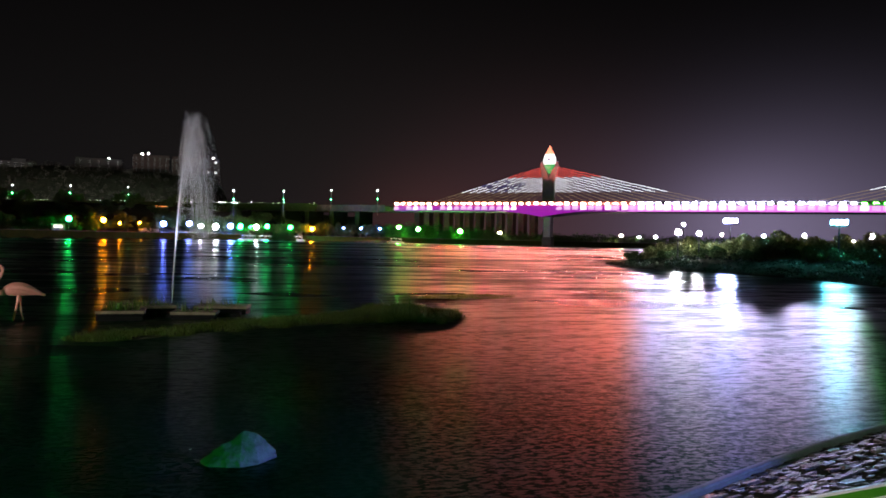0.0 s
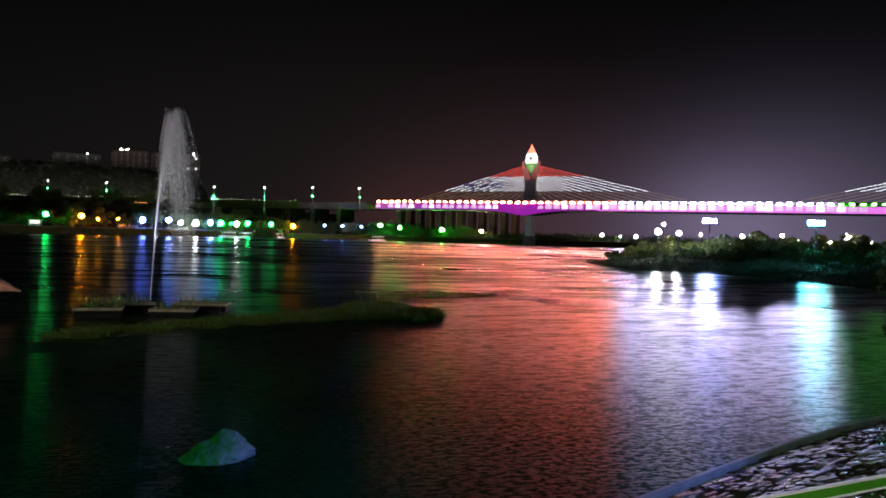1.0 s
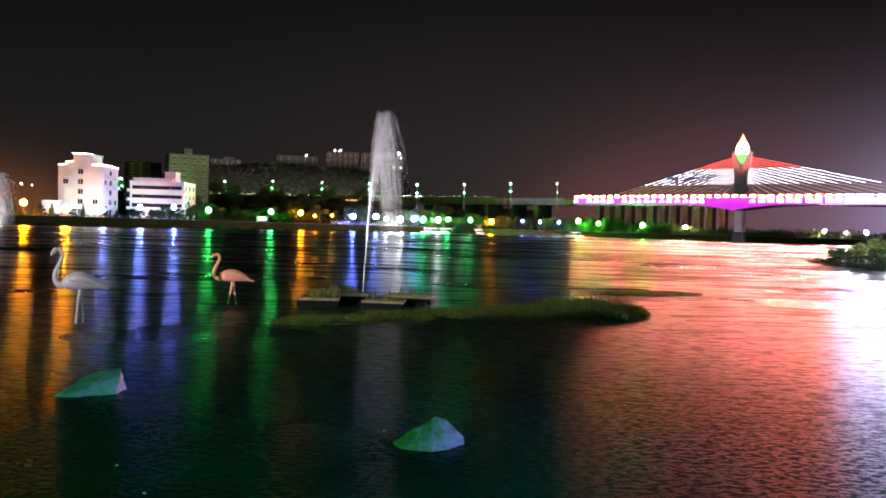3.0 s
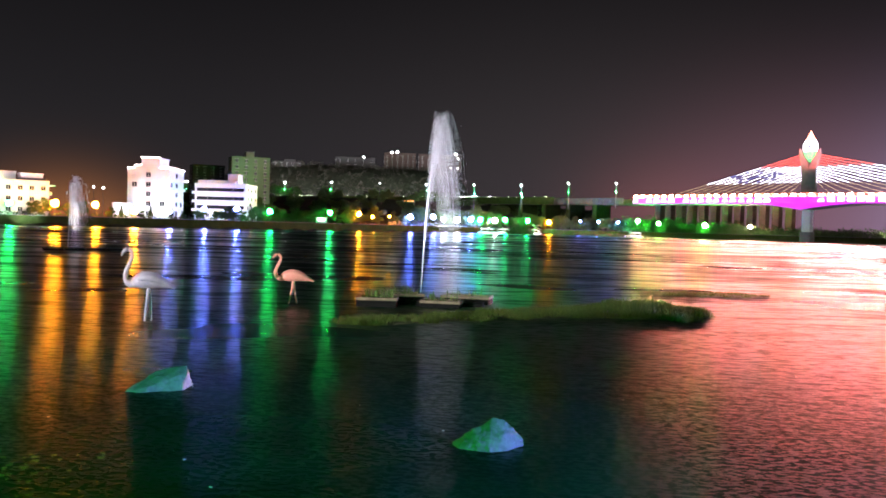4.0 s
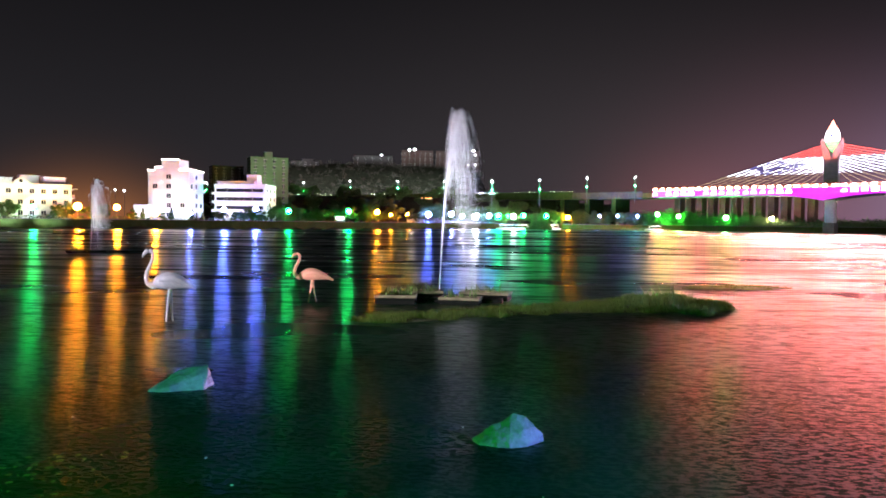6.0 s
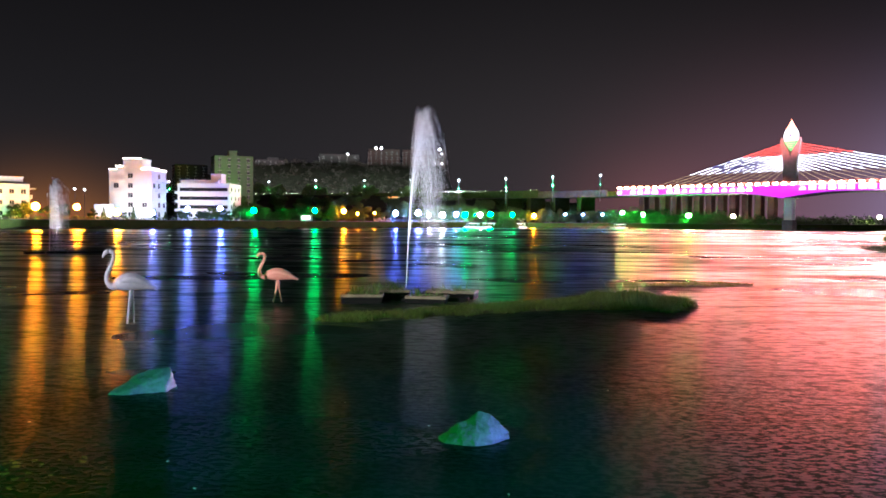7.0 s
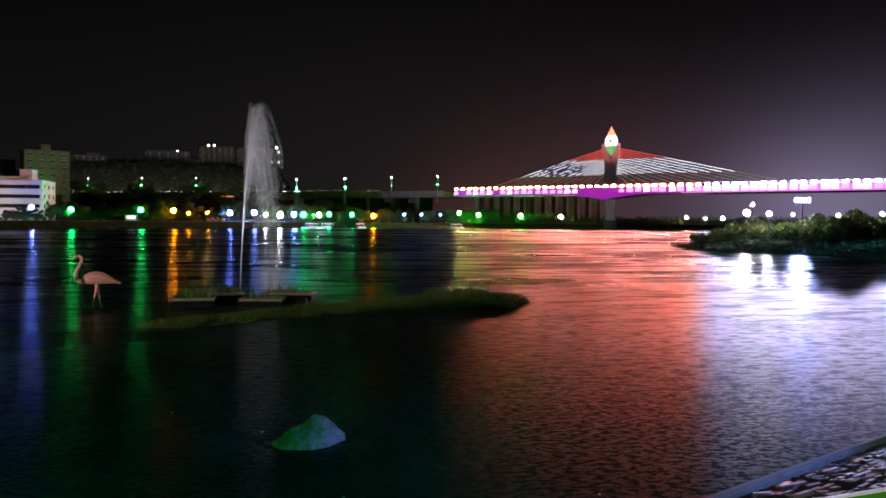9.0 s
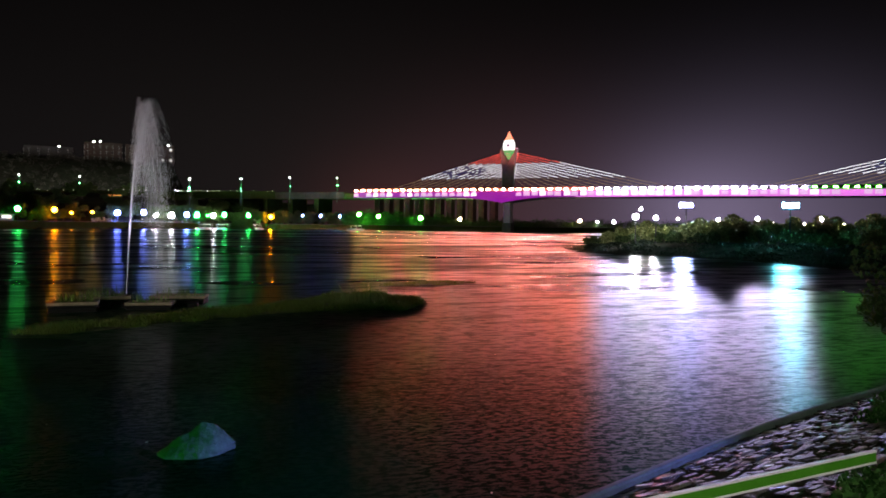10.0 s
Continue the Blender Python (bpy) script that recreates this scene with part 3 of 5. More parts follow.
deck_sets = []
for mat, lab in ((DECK_END, "saffron twin deck light near the bridge end"), (DECK_RED, "bright saffron twin deck light"), (DECK_ROSE, "blazing rose twin deck light"), (DECK_WHITE, "bright white twin deck light"), (DECK_GREEN, "green twin deck light")):
    deck_sets.append((mat, lab, None))
meshes, made_fascia = {}, {}
deck_s = np.arange(S0 + 1.5, S1, 4.25)
fascia_r = random.Random(3)
part("parapet", boxed(S0, S1, -12.75, -12.45, 21.9, 22.35), CONCRETE, BRIDGE, "low concrete deck parapet")
part("parapet", boxed(S0, S1, 12.45, 12.75, 21.9, 22.9), CONCRETE, BRIDGE, "low concrete deck parapet")
# added screen blocks the deck lights towards pylon and cables
part("deck_light_screen", boxed(S0, S1, -12.12, -12.0, 22.3, 23.9), BLACK_RUBBER, BRIDGE, "added dark screen that keeps deck light off the pylon")
for s in deck_s:
    k = 0 if s < -46 else 1 if s < 2 else 2 if s < 50 else 3 if s < 148 else 4
    if k not in meshes:
        meshes[k] = part("deck_light", two_lobed_lamp(), deck_sets[k][0], BRIDGE, deck_sets[k][1], True)
        meshes[k].matrix_basis = Matrix.Translation((s, -12.7, 22.95))
    else:
        o = again(meshes[k], BRIDGE, Matrix.Translation((s, -12.7, 22.95)))
        o["label"] = deck_sets[k][1]
part("fascia_board", boxed(S0, 46, -12.60, -12.46, 19.35, 21.85), FASCIA[0], BRIDGE, "fascia board along the deck, its magenta wash painted as glow")
part("fascia_board", boxed(46.05, S1, -12.60, -12.46, 19.35, 21.85), FASCIA[1], BRIDGE, "fascia board along the deck, its pink wash painted as glow")


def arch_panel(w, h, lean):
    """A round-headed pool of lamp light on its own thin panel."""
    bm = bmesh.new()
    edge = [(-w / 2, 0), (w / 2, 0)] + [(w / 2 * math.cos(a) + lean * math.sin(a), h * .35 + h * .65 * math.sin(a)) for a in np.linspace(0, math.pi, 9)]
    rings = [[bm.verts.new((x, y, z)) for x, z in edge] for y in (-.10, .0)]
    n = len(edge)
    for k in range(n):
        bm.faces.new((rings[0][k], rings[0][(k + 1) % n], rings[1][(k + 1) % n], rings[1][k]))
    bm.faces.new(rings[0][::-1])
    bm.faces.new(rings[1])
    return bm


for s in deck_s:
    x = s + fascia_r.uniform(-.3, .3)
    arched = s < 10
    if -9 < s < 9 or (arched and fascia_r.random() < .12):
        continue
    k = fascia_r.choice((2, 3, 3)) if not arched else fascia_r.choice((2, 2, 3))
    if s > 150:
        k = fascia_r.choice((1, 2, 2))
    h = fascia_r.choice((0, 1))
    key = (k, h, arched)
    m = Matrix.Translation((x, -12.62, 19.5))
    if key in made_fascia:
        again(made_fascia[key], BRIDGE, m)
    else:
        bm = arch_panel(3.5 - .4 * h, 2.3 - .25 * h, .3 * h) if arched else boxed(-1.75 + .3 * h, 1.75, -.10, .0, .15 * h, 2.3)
        made_fascia[key] = part("fascia_panel", bm, FASCIA[k], BRIDGE, "pale lilac glowing panel that paints lamp light on the fascia")
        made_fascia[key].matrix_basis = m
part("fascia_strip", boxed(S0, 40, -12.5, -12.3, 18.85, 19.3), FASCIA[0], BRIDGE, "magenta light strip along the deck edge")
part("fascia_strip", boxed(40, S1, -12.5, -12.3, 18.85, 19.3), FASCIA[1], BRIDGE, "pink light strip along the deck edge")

# haunch plates glow in place of magenta light falling on them
for c in (0.0, SPAN):
    for side in (-1, 1):
        n = 12
        verts, faces = [], []
        for i in range(n + 1):
            x = c + side * (26 * i / n)
            drop = 3.0 * (1 - i / n) ** 1.7
            verts += [(x, -12.36, 18.84), (x, -12.36, 18.84 - drop), (x, -11.9, 18.84 - drop), (x, -11.9, 18.84)]
        for i in range(n):
            for k in range(4):
                a, b = i * 4 + k, i * 4 + (k + 1) % 4
                faces.append((a, b, b + 4, a + 4))
        link_mesh("haunch_plate", verts, faces, FASCIA[0] if c == 0 else FASCIA[1], BRIDGE, "haunch of the girder, its magenta wash painted as glow")

# approach viaduct that carries the road on from the bridge
VIADUCT = thing("approach_viaduct", "pale concrete approach viaduct beside the hillside", "viaduct", BRIDGE.matrix_basis.copy())
part("deck_slab", boxed(-196, S0 - 0.3, -10.85, 11, 18.6, 21.4, 0.1), WALL_STONE, VIADUCT)
for i in range(24):
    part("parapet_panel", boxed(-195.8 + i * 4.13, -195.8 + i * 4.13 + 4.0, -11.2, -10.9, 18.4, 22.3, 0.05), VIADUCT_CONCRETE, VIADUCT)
for i, s in enumerate(np.linspace(-118, -192, 5)):
    part("pier", boxed(s - 1.6, s + 1.6, -8, 8, -1, 18.7, 0.2), WALL_STONE, VIADUCT)
# old piers on the bank beneath the side span
OLD = thing("pier_row", "row of wall piers under the bridge, red deck glow in their colour", "piers", BRIDGE.matrix_basis.copy())
for i in range(12):
    part("wall_pier", boxed(-101 + i * 7.1, -101 + i * 7.1 + 3.7, 34, 40, -1, 20.6, 0.15), PIER_TAN, OLD)
part("cap_beam", boxed(-102, -18, 33, 41, 20.5, 21.6, 0.1), PIER_TAN, OLD)


# ---------------- lamps ----------------
def lamp_post(name, label, height, globe, mat, m, group, cat="lamp", hooded=False):
    t = thing(name, label, cat, m, group)
    bm = bmesh.new()
    lathe(bm, [(0.16, 0), (0.16, 0.25), (0.08, 0.35), (0.055, height - globe), (0.12, height - globe + .02), (0.12, height - globe + .1)], 10)
    part("pole", bm, POLE, t, smooth=False)
    bm = bmesh.new()
    bmesh.ops.create_icosphere(bm, subdivisions=2, radius=globe, matrix=Matrix.Translation((0, 0, height)))
    part("globe", bm, mat, t, "glowing lamp globe", True)
    bm = bmesh.new()
    lathe(bm, [(0.10, height + globe * .94), (0.10, height + globe * 1.05), (0.02, height + globe * 1.25)], 8)
    part("finial", bm, POLE, t)
    if hooded:
        # added shell on the land side blocks light from buildings and trees
        bm = bmesh.new()
        bmesh.ops.create_icosphere(bm, subdivisions=2, radius=globe * 1.12, matrix=Matrix.Translation((0, 0, height)))
        bmesh.ops.delete(bm, geom=[v for v in bm.verts if v.co.y < globe * .12], context="VERTS")
        part("land_light_block", bm, POLE, t, "added grey shell that blocks the globe's light on the land side", True)
    return t


def shore_radius(az, extra=4.0):
    """How far the far bank lies in that bearing."""
    d = np.array([math.sin(radians(az)), math.cos(radians(az))])
    best = 1e9
    for a, b in zip(np.array(FAR_SHORE, float), np.array(FAR_SHORE[1:], float)):
        e = b - a
        det = d[0] * -e[1] + d[1] * e[0]
        if abs(det) < 1e-9:
            continue
        r = (a[0] * -e[1] + a[1] * e[0]) / det
        u = (d[0] * a[1] - d[1] * a[0]) / det
        if 0 <= u <= 1 and r > 0:
            best = min(best, r)
    return best + extra


kinds = {"g": (LAMP_GREEN, "green"), "l": (LAMP_LIME, "bright green"), "o": (LAMP_ORANGE, "orange"), "b": (LAMP_BLUE, "blue"), "w": (LAMP_WHITE, "white"), "y": (LAMP_WARM, "warm white")}
made = {}
SHORE_LAMPS = [(-34.77, .73, "g", .8), (-32.07, .89, "o", 1.2), (-29.59, .86, "o", 1.0), (-27.09, .54, "o", 1.2), (-24.74, .57, "b", .7), (-22.39, .84, "b", .9), (-20.11, .87, "b", .9),
               (-17.74, .82, "g", 1.0), (-13.31, .83, "g", 1.0), (-11.14, .77, "o", 1.1), (-10.11, .65, "o", .5), (-8.82, .66, "o", .6), (-7.23, .67, "b", .9), (-5.51, .69, "b", .8),
               (-4.69, .53, "w", .7), (-3.66, .53, "w", 1.1), (-2.63, .59, "b", .8), (-1.94, .59, "g", 1.0), (-1.21, .60, "g", .6), (-.79, .60, "w", .9), (-.02, .61, "g", .8), (1.68, .62, "g", .9),
               (3.28, .55, "o", .9), (5.62, .65, "b", .5), (6.93, .66, "b", .5), (8.36, .67, "b", .5), (9.8, .80, "l", .8), (11.27, .68, "l", .9), (14.48, .62, "l", 1.0), (17.48, .52, "y", .9),
               (26.53, .53, "y", .8), (27.82, .46, "w", .6)]
for az, el, c, size in SHORE_LAMPS:
    r = shore_radius(az)
    h = 3.0 + r * math.tan(radians(el)) - 3.06
    h, size = round(h * 2) / 2, round(size * 1.15 * 5) / 5
    size = round(size * 1.4, 2) if -8 < az < 4 else (round(size * 1.25, 2) if 9 < az < 20 else size)
    hooded = az < -16 or az > 9
    key = (c, h, size, hooded)
    m = Matrix.Translation(by_bearing(az, r, 3.06)) @ Matrix.Rotation(radians(-az), 4, "Z")
    if key in made:
        copy_thing(made[key], m)
    else:
        made[key] = lamp_post("promenade_lamp", "grey promenade lamp post with a glowing %s globe" % kinds[c][1], h, size * .80, kinds[c][0], m, "lamps along the far promenade", hooded=hooded)

# street lamps on the hill road and the viaduct
street = None
street_feet = []
for az, el in [(-23.6, 2.75), (-20.1, 2.85), (-16.67, 2.94), (-13.23, 3.08), (-9.61, 3.14), (-6.09, 3.17), (-2.44, 3.2), (1.14, 3.3), (4.66, 3.47), (8.15, 3.54)]:
    th = radians(21.13 - az)
    r = 414 * math.sin(radians(108)) / math.sin(radians(108) - th) if az > -4 else 520 - (az + 4) * -1.5
    p = by_bearing(az, r)
    head = 3 + r * math.tan(radians(el))
    street_feet.append((az, r, head - 9.0))
    m = Matrix.Translation((p.x, p.y, head - 9.0))
    if street is None:
        street = thing("street_lamp", "tall grey street lamp with a small white head", "street lamp", m, "street lamps on the hill road")
        bm = bmesh.new()
        lathe(bm, [(0.22, -4), (0.2, 0), (0.11, 8.6)], 8)
        part("pole", bm, POLE, street)
        for sx in (-1, 1):
            bm = bmesh.new()
            tube(bm, [(0, 0, 8.4), (sx * .5, 0, 8.9), (sx * .9, 0, 9.0)], [.07, .06, .05], 6)
            part("arm", bm, POLE, street)
        bm = bmesh.new()
        bmesh.ops.create_icosphere(bm, subdivisions=2, radius=.32, matrix=Matrix.Translation((0, 0, 9.0)) @ Matrix.Diagonal((1, 1, .8, 1)))
        part("lantern", bm, STREET_GLOW, street, "small glowing lantern", True)
        bm = bmesh.new()
        bmesh.ops.create_icosphere(bm, subdivisions=1, radius=.15, matrix=Matrix.Translation((0, -.5, 4.6)))
        part("pole_light", bm, glow("green_pole_glow", (0.02, 1.0, 0.12), 1500), street, "green ornamental light on the pole", True)
    else:
        copy_thing(street, m)
    if az < 3:
        # added spot lifts the slope behind the road in place of haze
        d = bpy.data.lights.new("hill_fill_beam", "SPOT")
        d.energy, d.color, d.spot_size, d.spot_blend, d.shadow_soft_size = 34000, (0.95, 1.0, 0.95), radians(165), .5, .4
        new("hill_fill_beam", d).matrix_world = look(by_bearing(az, r + 1.5, head + .3), by_bearing(az, r + 40, head + 4))


# ---------------- floodlights and lights of the right bank ----------------
def flood_mast(m, height, mat, label, width=1.75):
    t = thing("floodlight_mast", label, "floodlight", m)
    bm = bmesh.new()
    lathe(bm, [(0.14, -0.5), (0.12, 0), (0.07, height)], 8)
    part("pole", bm, POLE, t)
    part("crossbar", boxed(-width / 2, width / 2, -.05, .05, height - .1, height + .02), POLE, t)
    n = 4
    for i in range(n):
        x = -width / 2 + (i + .5) * width / n
        head = part("flood_head", boxed(x - width / n * .44, x + width / n * .44, -.10, .14, height + .1, height + .68, 0.04), POLE, t)
        part("flood_lens", boxed(x - width / n * .38, x + width / n * .38, -.15, -.103, height + .15, height + .63, 0.015), mat, head, "blazing floodlight lens")
    return t


for az, el, r, mat, lab in ((34.13, 1.75, 104, FLOOD_BLUE, "floodlight mast with a blazing blue-white lamp row on the spit"), (41.0, 1.72, 92, FLOOD_CYAN, "floodlight mast with a blazing cyan lamp row on the spit")):
    p = by_bearing(az, r)
    top = 3 + r * math.tan(radians(el))
    flood_mast(Matrix.Translation((p.x, p.y, 0.9)) @ Matrix.Rotation(radians(-az), 4, "Z"), top - 0.9 - .4, mat, lab)
RIGHT_LAMPS = [(30.59, .9, 110, "w", 1.2), (30.95, 1.45, 122, "w", .7), (32.04, .83, 108, "w", .9), (33.54, .76, 250, "y", .6), (36.32, .71, 140, "w", .8), (38.9, .77, 140, "w", 1.0), (42.87, .83, 140, "w", 1.5),
               (29.0, .5, 260, "w", .8), (44.31, .46, 120, "y", .4), (46.12, .48, 120, "w", .4), (35.2, .45, 116, "y", .4), (39.9, .5, 116, "y", .4), (41.9, .45, 112, "y", .4), (43.6, .5, 112, "y", .4)]
for az, el, r, c, size in RIGHT_LAMPS:
    r *= .9
    p = by_bearing(az, r, 0)
    g = float(ground_height(np.array([[p.x, p.y]]))[0])
    base = max(g, 0.0)
    lamp_post("park_lamp", "tall park lamp with a bright %s globe" % kinds[c][1], 3 + r * math.tan(radians(el)) - base, size * .30 * max(1, r / 130), PARK_WARM if c == "y" else PARK_WHITE, Matrix.Translation((p.x, p.y, base - .05)), "lamps of the park behind the spit")


# ---------------- buildings ----------------
BROWN_HOUSE = surface("brown_house_paint", (0.055, 0.032, 0.026), (0.085, 0.052, 0.042), 0.25, 0.8, 0.1, 10)
def windows_on(parent, face, width, z0, storeys, storey, cols, w=1.3, h=1.4, skip=(), lit=()):
    """Recessed windows on one face. face(u, out, z) turns face coordinates into a place."""
    for k in range(storeys):
        for c in range(cols):
            if (k, c) in skip:
                continue
            u, z = width * (c + .5) / cols, z0 + k * storey + 1.0
            bm = bmesh.new()

            def slab(u0, u1, o0, o1, za, zb):
                q = [face(u_, o_, z_) for z_ in (za, zb) for u_, o_ in ((u0, o0), (u1, o0), (u1, o1), (u0, o1))]
                vs = [bm.verts.new(p) for p in q]
                for f in ((0, 1, 2, 3), (4, 5, 6, 7), (0, 1, 5, 4), (1, 2, 6, 5), (2, 3, 7, 6), (3, 0, 4, 7)):
                    bm.faces.new([vs[i] for i in f])
            slab(u - w / 2, u + w / 2, -.05, .02, z, z + h)
            bmesh.ops.recalc_face_normals(bm, faces=bm.faces)
            win = part("window", bm, WINDOW_LIT if (k, c) in lit else GLASS_DARK, parent)
            bm = bmesh.new()
            slab(u - w / 2 - .15, u + w / 2 + .15, 0, .3, z - .14, z - .02)
            slab(u - w / 2 - .25, u + w / 2 + .25, 0, .55, z + h + .05, z + h + .17)
            slab(u - .05, u + .05, .02, .06, z, z + h)
            bmesh.ops.recalc_face_normals(bm, faces=bm.faces)
            part("sill", bm, WHITE_PAINT, win)


def building(name, label, m, w, d, h, mat, storeys, cols, side_cols, roofs=(), balconies=(), bands=False, lit=(), win=(1.3, 1.4), ledge=True, skip=()):
    """A flat-roofed house; local x along the front, local y to the back; front at y = 0."""
    t = thing(name, label, "building", m)
    bm = bmesh.new()
    box(bm, 0, w, 0, d, -1.0, h)
    part("wall", bm, mat, t)
    bm = bmesh.new()
    for x0, x1, y0, y1 in ((-.12, w + .12, -.12, .18), (-.12, w + .12, d - .18, d + .12), (-.12, .18, .18, d - .18), (w - .18, w + .12, .18, d - .18)):
        box(bm, x0, x1, y0, y1, h - .15, h + .9)
    part("parapet", bm, mat, t)
    for x0, x1, y0, y1, z1 in roofs:
        r = part("roof_block", boxed(x0, x1, y0, y1, h, z1), mat, t)
        part("roof_slab", boxed(x0 - .25, x1 + .25, y0 - .25, y1 + .25, z1 - .02, z1 + .22), mat, r)
    st = h / storeys
    windows_on(t, lambda u, o, z: (u, -o, z), w, 0.2, storeys, st, cols, *win, lit=lit, skip=skip)
    windows_on(t, lambda u, o, z: (w + o, u, z), d, 0.2, storeys, st, side_cols, *win, skip=skip)
    windows_on(t, lambda u, o, z: (-o, u, z), d, 0.2, storeys, st, side_cols, *win, skip=skip)
    if ledge:
        for k in range(1, storeys):
            part("ledge", boxed(-.1, w + .1, -.14, d + .1, k * st - .1, k * st + .08), mat, t)
    for x0, x1, k, face in balconies:
        z = k * st
        if face == "front":
            b = part("balcony", boxed(x0, x1, -1.4, 0, z - .1, z + .08), mat, t)
            part("balcony_rail", boxed(x0, x1, -1.4, -1.28, z + .08, z + 1.05), mat, b)
        else:
            b = part("balcony", boxed(w, w + 1.4, x0, x1, z - .1, z + .08), mat, t)
            part("balcony_rail", boxed(w + 1.28, w + 1.4, x0, x1, z + .08, z + 1.05), mat, b)
    if bands:
        for k in range(1, storeys):
            part("sun_band", boxed(-.9, w + .9, -.95, -.15, k * st + .15, k * st + 1.15), mat, t)
            part("ribbon_window", boxed(.8, w - .8, -.06, .02, k * st + 1.2, k * st + 2.5), GLASS_DARK, t)
    return t


def house_pose(az, r, turn, z=3.0):
    return Matrix.Translation(by_bearing(az, r, z)) @ Matrix.Rotation(radians(-az + turn), 4, "Z")


block = building("apartment_block", "floodlit white five-storey apartment block with a stepped roofline", house_pose(-27.55, 300, -26), 15.7, 13, 17.6, WHITE_PAINT, 5, 3, 3,
                 roofs=((2.6, 13.6, .2, 12, 19.4), (5.2, 12.0, .1, 8, 22.2)), balconies=((1.8, 5.8, 4, "front"), (1.8, 5.8, 3, "front"), (2, 6, 3, "side"), (7.4, 11.4, 3, "side"), (2, 6, 4, "side"), (7.4, 11.4, 4, "side")), win=(1.7, 1.7), ledge=False, skip=((0, 0), (4, 0), (4, 2), (3, 2), (2, 2), (2, 0), (0, 2), (1, 0)))
for x0, x1, y0, y1, z in ((0, 2.6, -.16, -.08, 18.5), (2.6, 5.2, -.16, -.08, 19.6), (5.2, 12.0, -.26, -.18, 22.4), (12.0, 15.7, -.16, -.08, 18.5), (15.85, 15.93, 0, 13, 18.5)):
    part("roof_light_strip", boxed(x0, x1, y0, y1, z, z + .2), ROOF_LED, block, "bright light strip along the roof edge")
building("low_annex", "floodlit white annex beside the apartment block", house_pose(-28.5, 292, -10), 5.5, 6, 4.6, WHITE_PAINT, 1, 1, 1)
building("office_block", "floodlit white office block with long banded balconies", house_pose(-23.05, 306, -20), 20.0, 15, 13.4, WHITE_PAINT, 4, 2, 3, roofs=((11.5, 15.5, 4, 10, 18.0), (0.5, 15, 2, 12, 15.4)), bands=True)
villa = building("villa", "floodlit white villa with stepped roofs, a gable and balconies", house_pose(-37.2, 268, 5), 22.6, 13, 10.2, WHITE_PAINT, 3, 7, 3, roofs=((8.4, 13.7, 3, 9, 13.6), (14.9, 21.2, 2, 8, 13.2), (1.5, 6, 1, 6, 12.6)),
                 balconies=((2, 6, 2, "front"), (10.5, 15, 2, "front"), (17.5, 22.6, 1, "front"), (3, 9, 2, "side")))
bm = bmesh.new()
gable = [[bm.verts.new(q) for q in ((6.2, y, 10.9), (10.2, y, 10.9), (10.2, y, 11.6), (8.2, y, 13.2), (6.2, y, 11.6))] for y in (-.9, 3.0)]
for k in range(5):
    bm.faces.new((gable[0][k], gable[0][(k + 1) % 5], gable[1][(k + 1) % 5], gable[1][k]))
bm.faces.new(gable[0][::-1])
bm.faces.new(gable[1])
part("gable", bm, WHITE_PAINT, villa, "white front gable")
part("gable_window", lathe(bmesh.new(), [(.55, 0), (.55, .08)], 12), GLASS_DARK, villa).matrix_basis = Matrix.Translation((8.2, -.88, 11.8)) @ Matrix.Rotation(radians(90), 4, "X")
part("eave", boxed(20.5, 24.2, -1.3, 10, 9.6, 9.8), WHITE_PAINT, villa, "projecting white eave")
part("mansard", boxed(13.7, 22.4, 1.0, 2.0, 10.3, 11.9), DARK_HOUSE, villa, "dark roof slope behind the parapet")
building("villa_wing", "pale villa wing with a hipped porch", house_pose(-40.8, 262, 5), 14, 12, 11.4, CREAM_PAINT, 3, 4, 2)
building("green_block", "hillside apartment block lit dimly from below, green light put into its paint", house_pose(-20.5, 396, 8, 10.0), 19, 13, 25.0, GREEN_HOUSE, 8, 4, 2, roofs=((7.5, 11.5, 3, 8, 28.6),))
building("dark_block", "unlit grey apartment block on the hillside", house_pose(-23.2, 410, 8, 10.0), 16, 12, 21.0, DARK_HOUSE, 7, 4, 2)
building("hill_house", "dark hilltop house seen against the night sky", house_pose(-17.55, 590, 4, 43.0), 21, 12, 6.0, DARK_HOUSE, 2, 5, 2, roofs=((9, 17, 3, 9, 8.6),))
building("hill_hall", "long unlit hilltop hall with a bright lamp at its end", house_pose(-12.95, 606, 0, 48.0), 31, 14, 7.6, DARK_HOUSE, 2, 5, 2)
building("hill_hotel", "dim brown hilltop hotel with two bright roof lamps", house_pose(-9.3, 606, 0, 48.0), 25, 14, 12.2, BROWN_HOUSE, 3, 6, 2)
building("hill_office", "dim hilltop office with lit rooms under the roof", house_pose(-6.7, 602, 0, 48.0), 34, 14, 11.6, BROWN_HOUSE, 3, 6, 2, lit=((2, 5), (0, 5), (0, 4)))


def roof_lamp(az, el, r, size, foot):
    z = 3 + r * math.tan(radians(el))
    p = by_bearing(az, r, z)
    if foot is None:
        foot = float(ground_height(np.array([[p.x, p.y]]))[0]) - .1
    t = thing("roof_lamp", "bright white lamp on the dark hilltop", "lamp", Matrix.Translation(p), "hilltop lamps")
    bm = bmesh.new()
    bmesh.ops.create_icosphere(bm, subdivisions=2, radius=size)
    part("globe", bm, STREET_GLOW, t, smooth=True)
    bm = bmesh.new()
    lathe(bm, [(0.12, foot - z), (0.12, -size * .8)], 6)
    part("stem", bm, POLE, t)


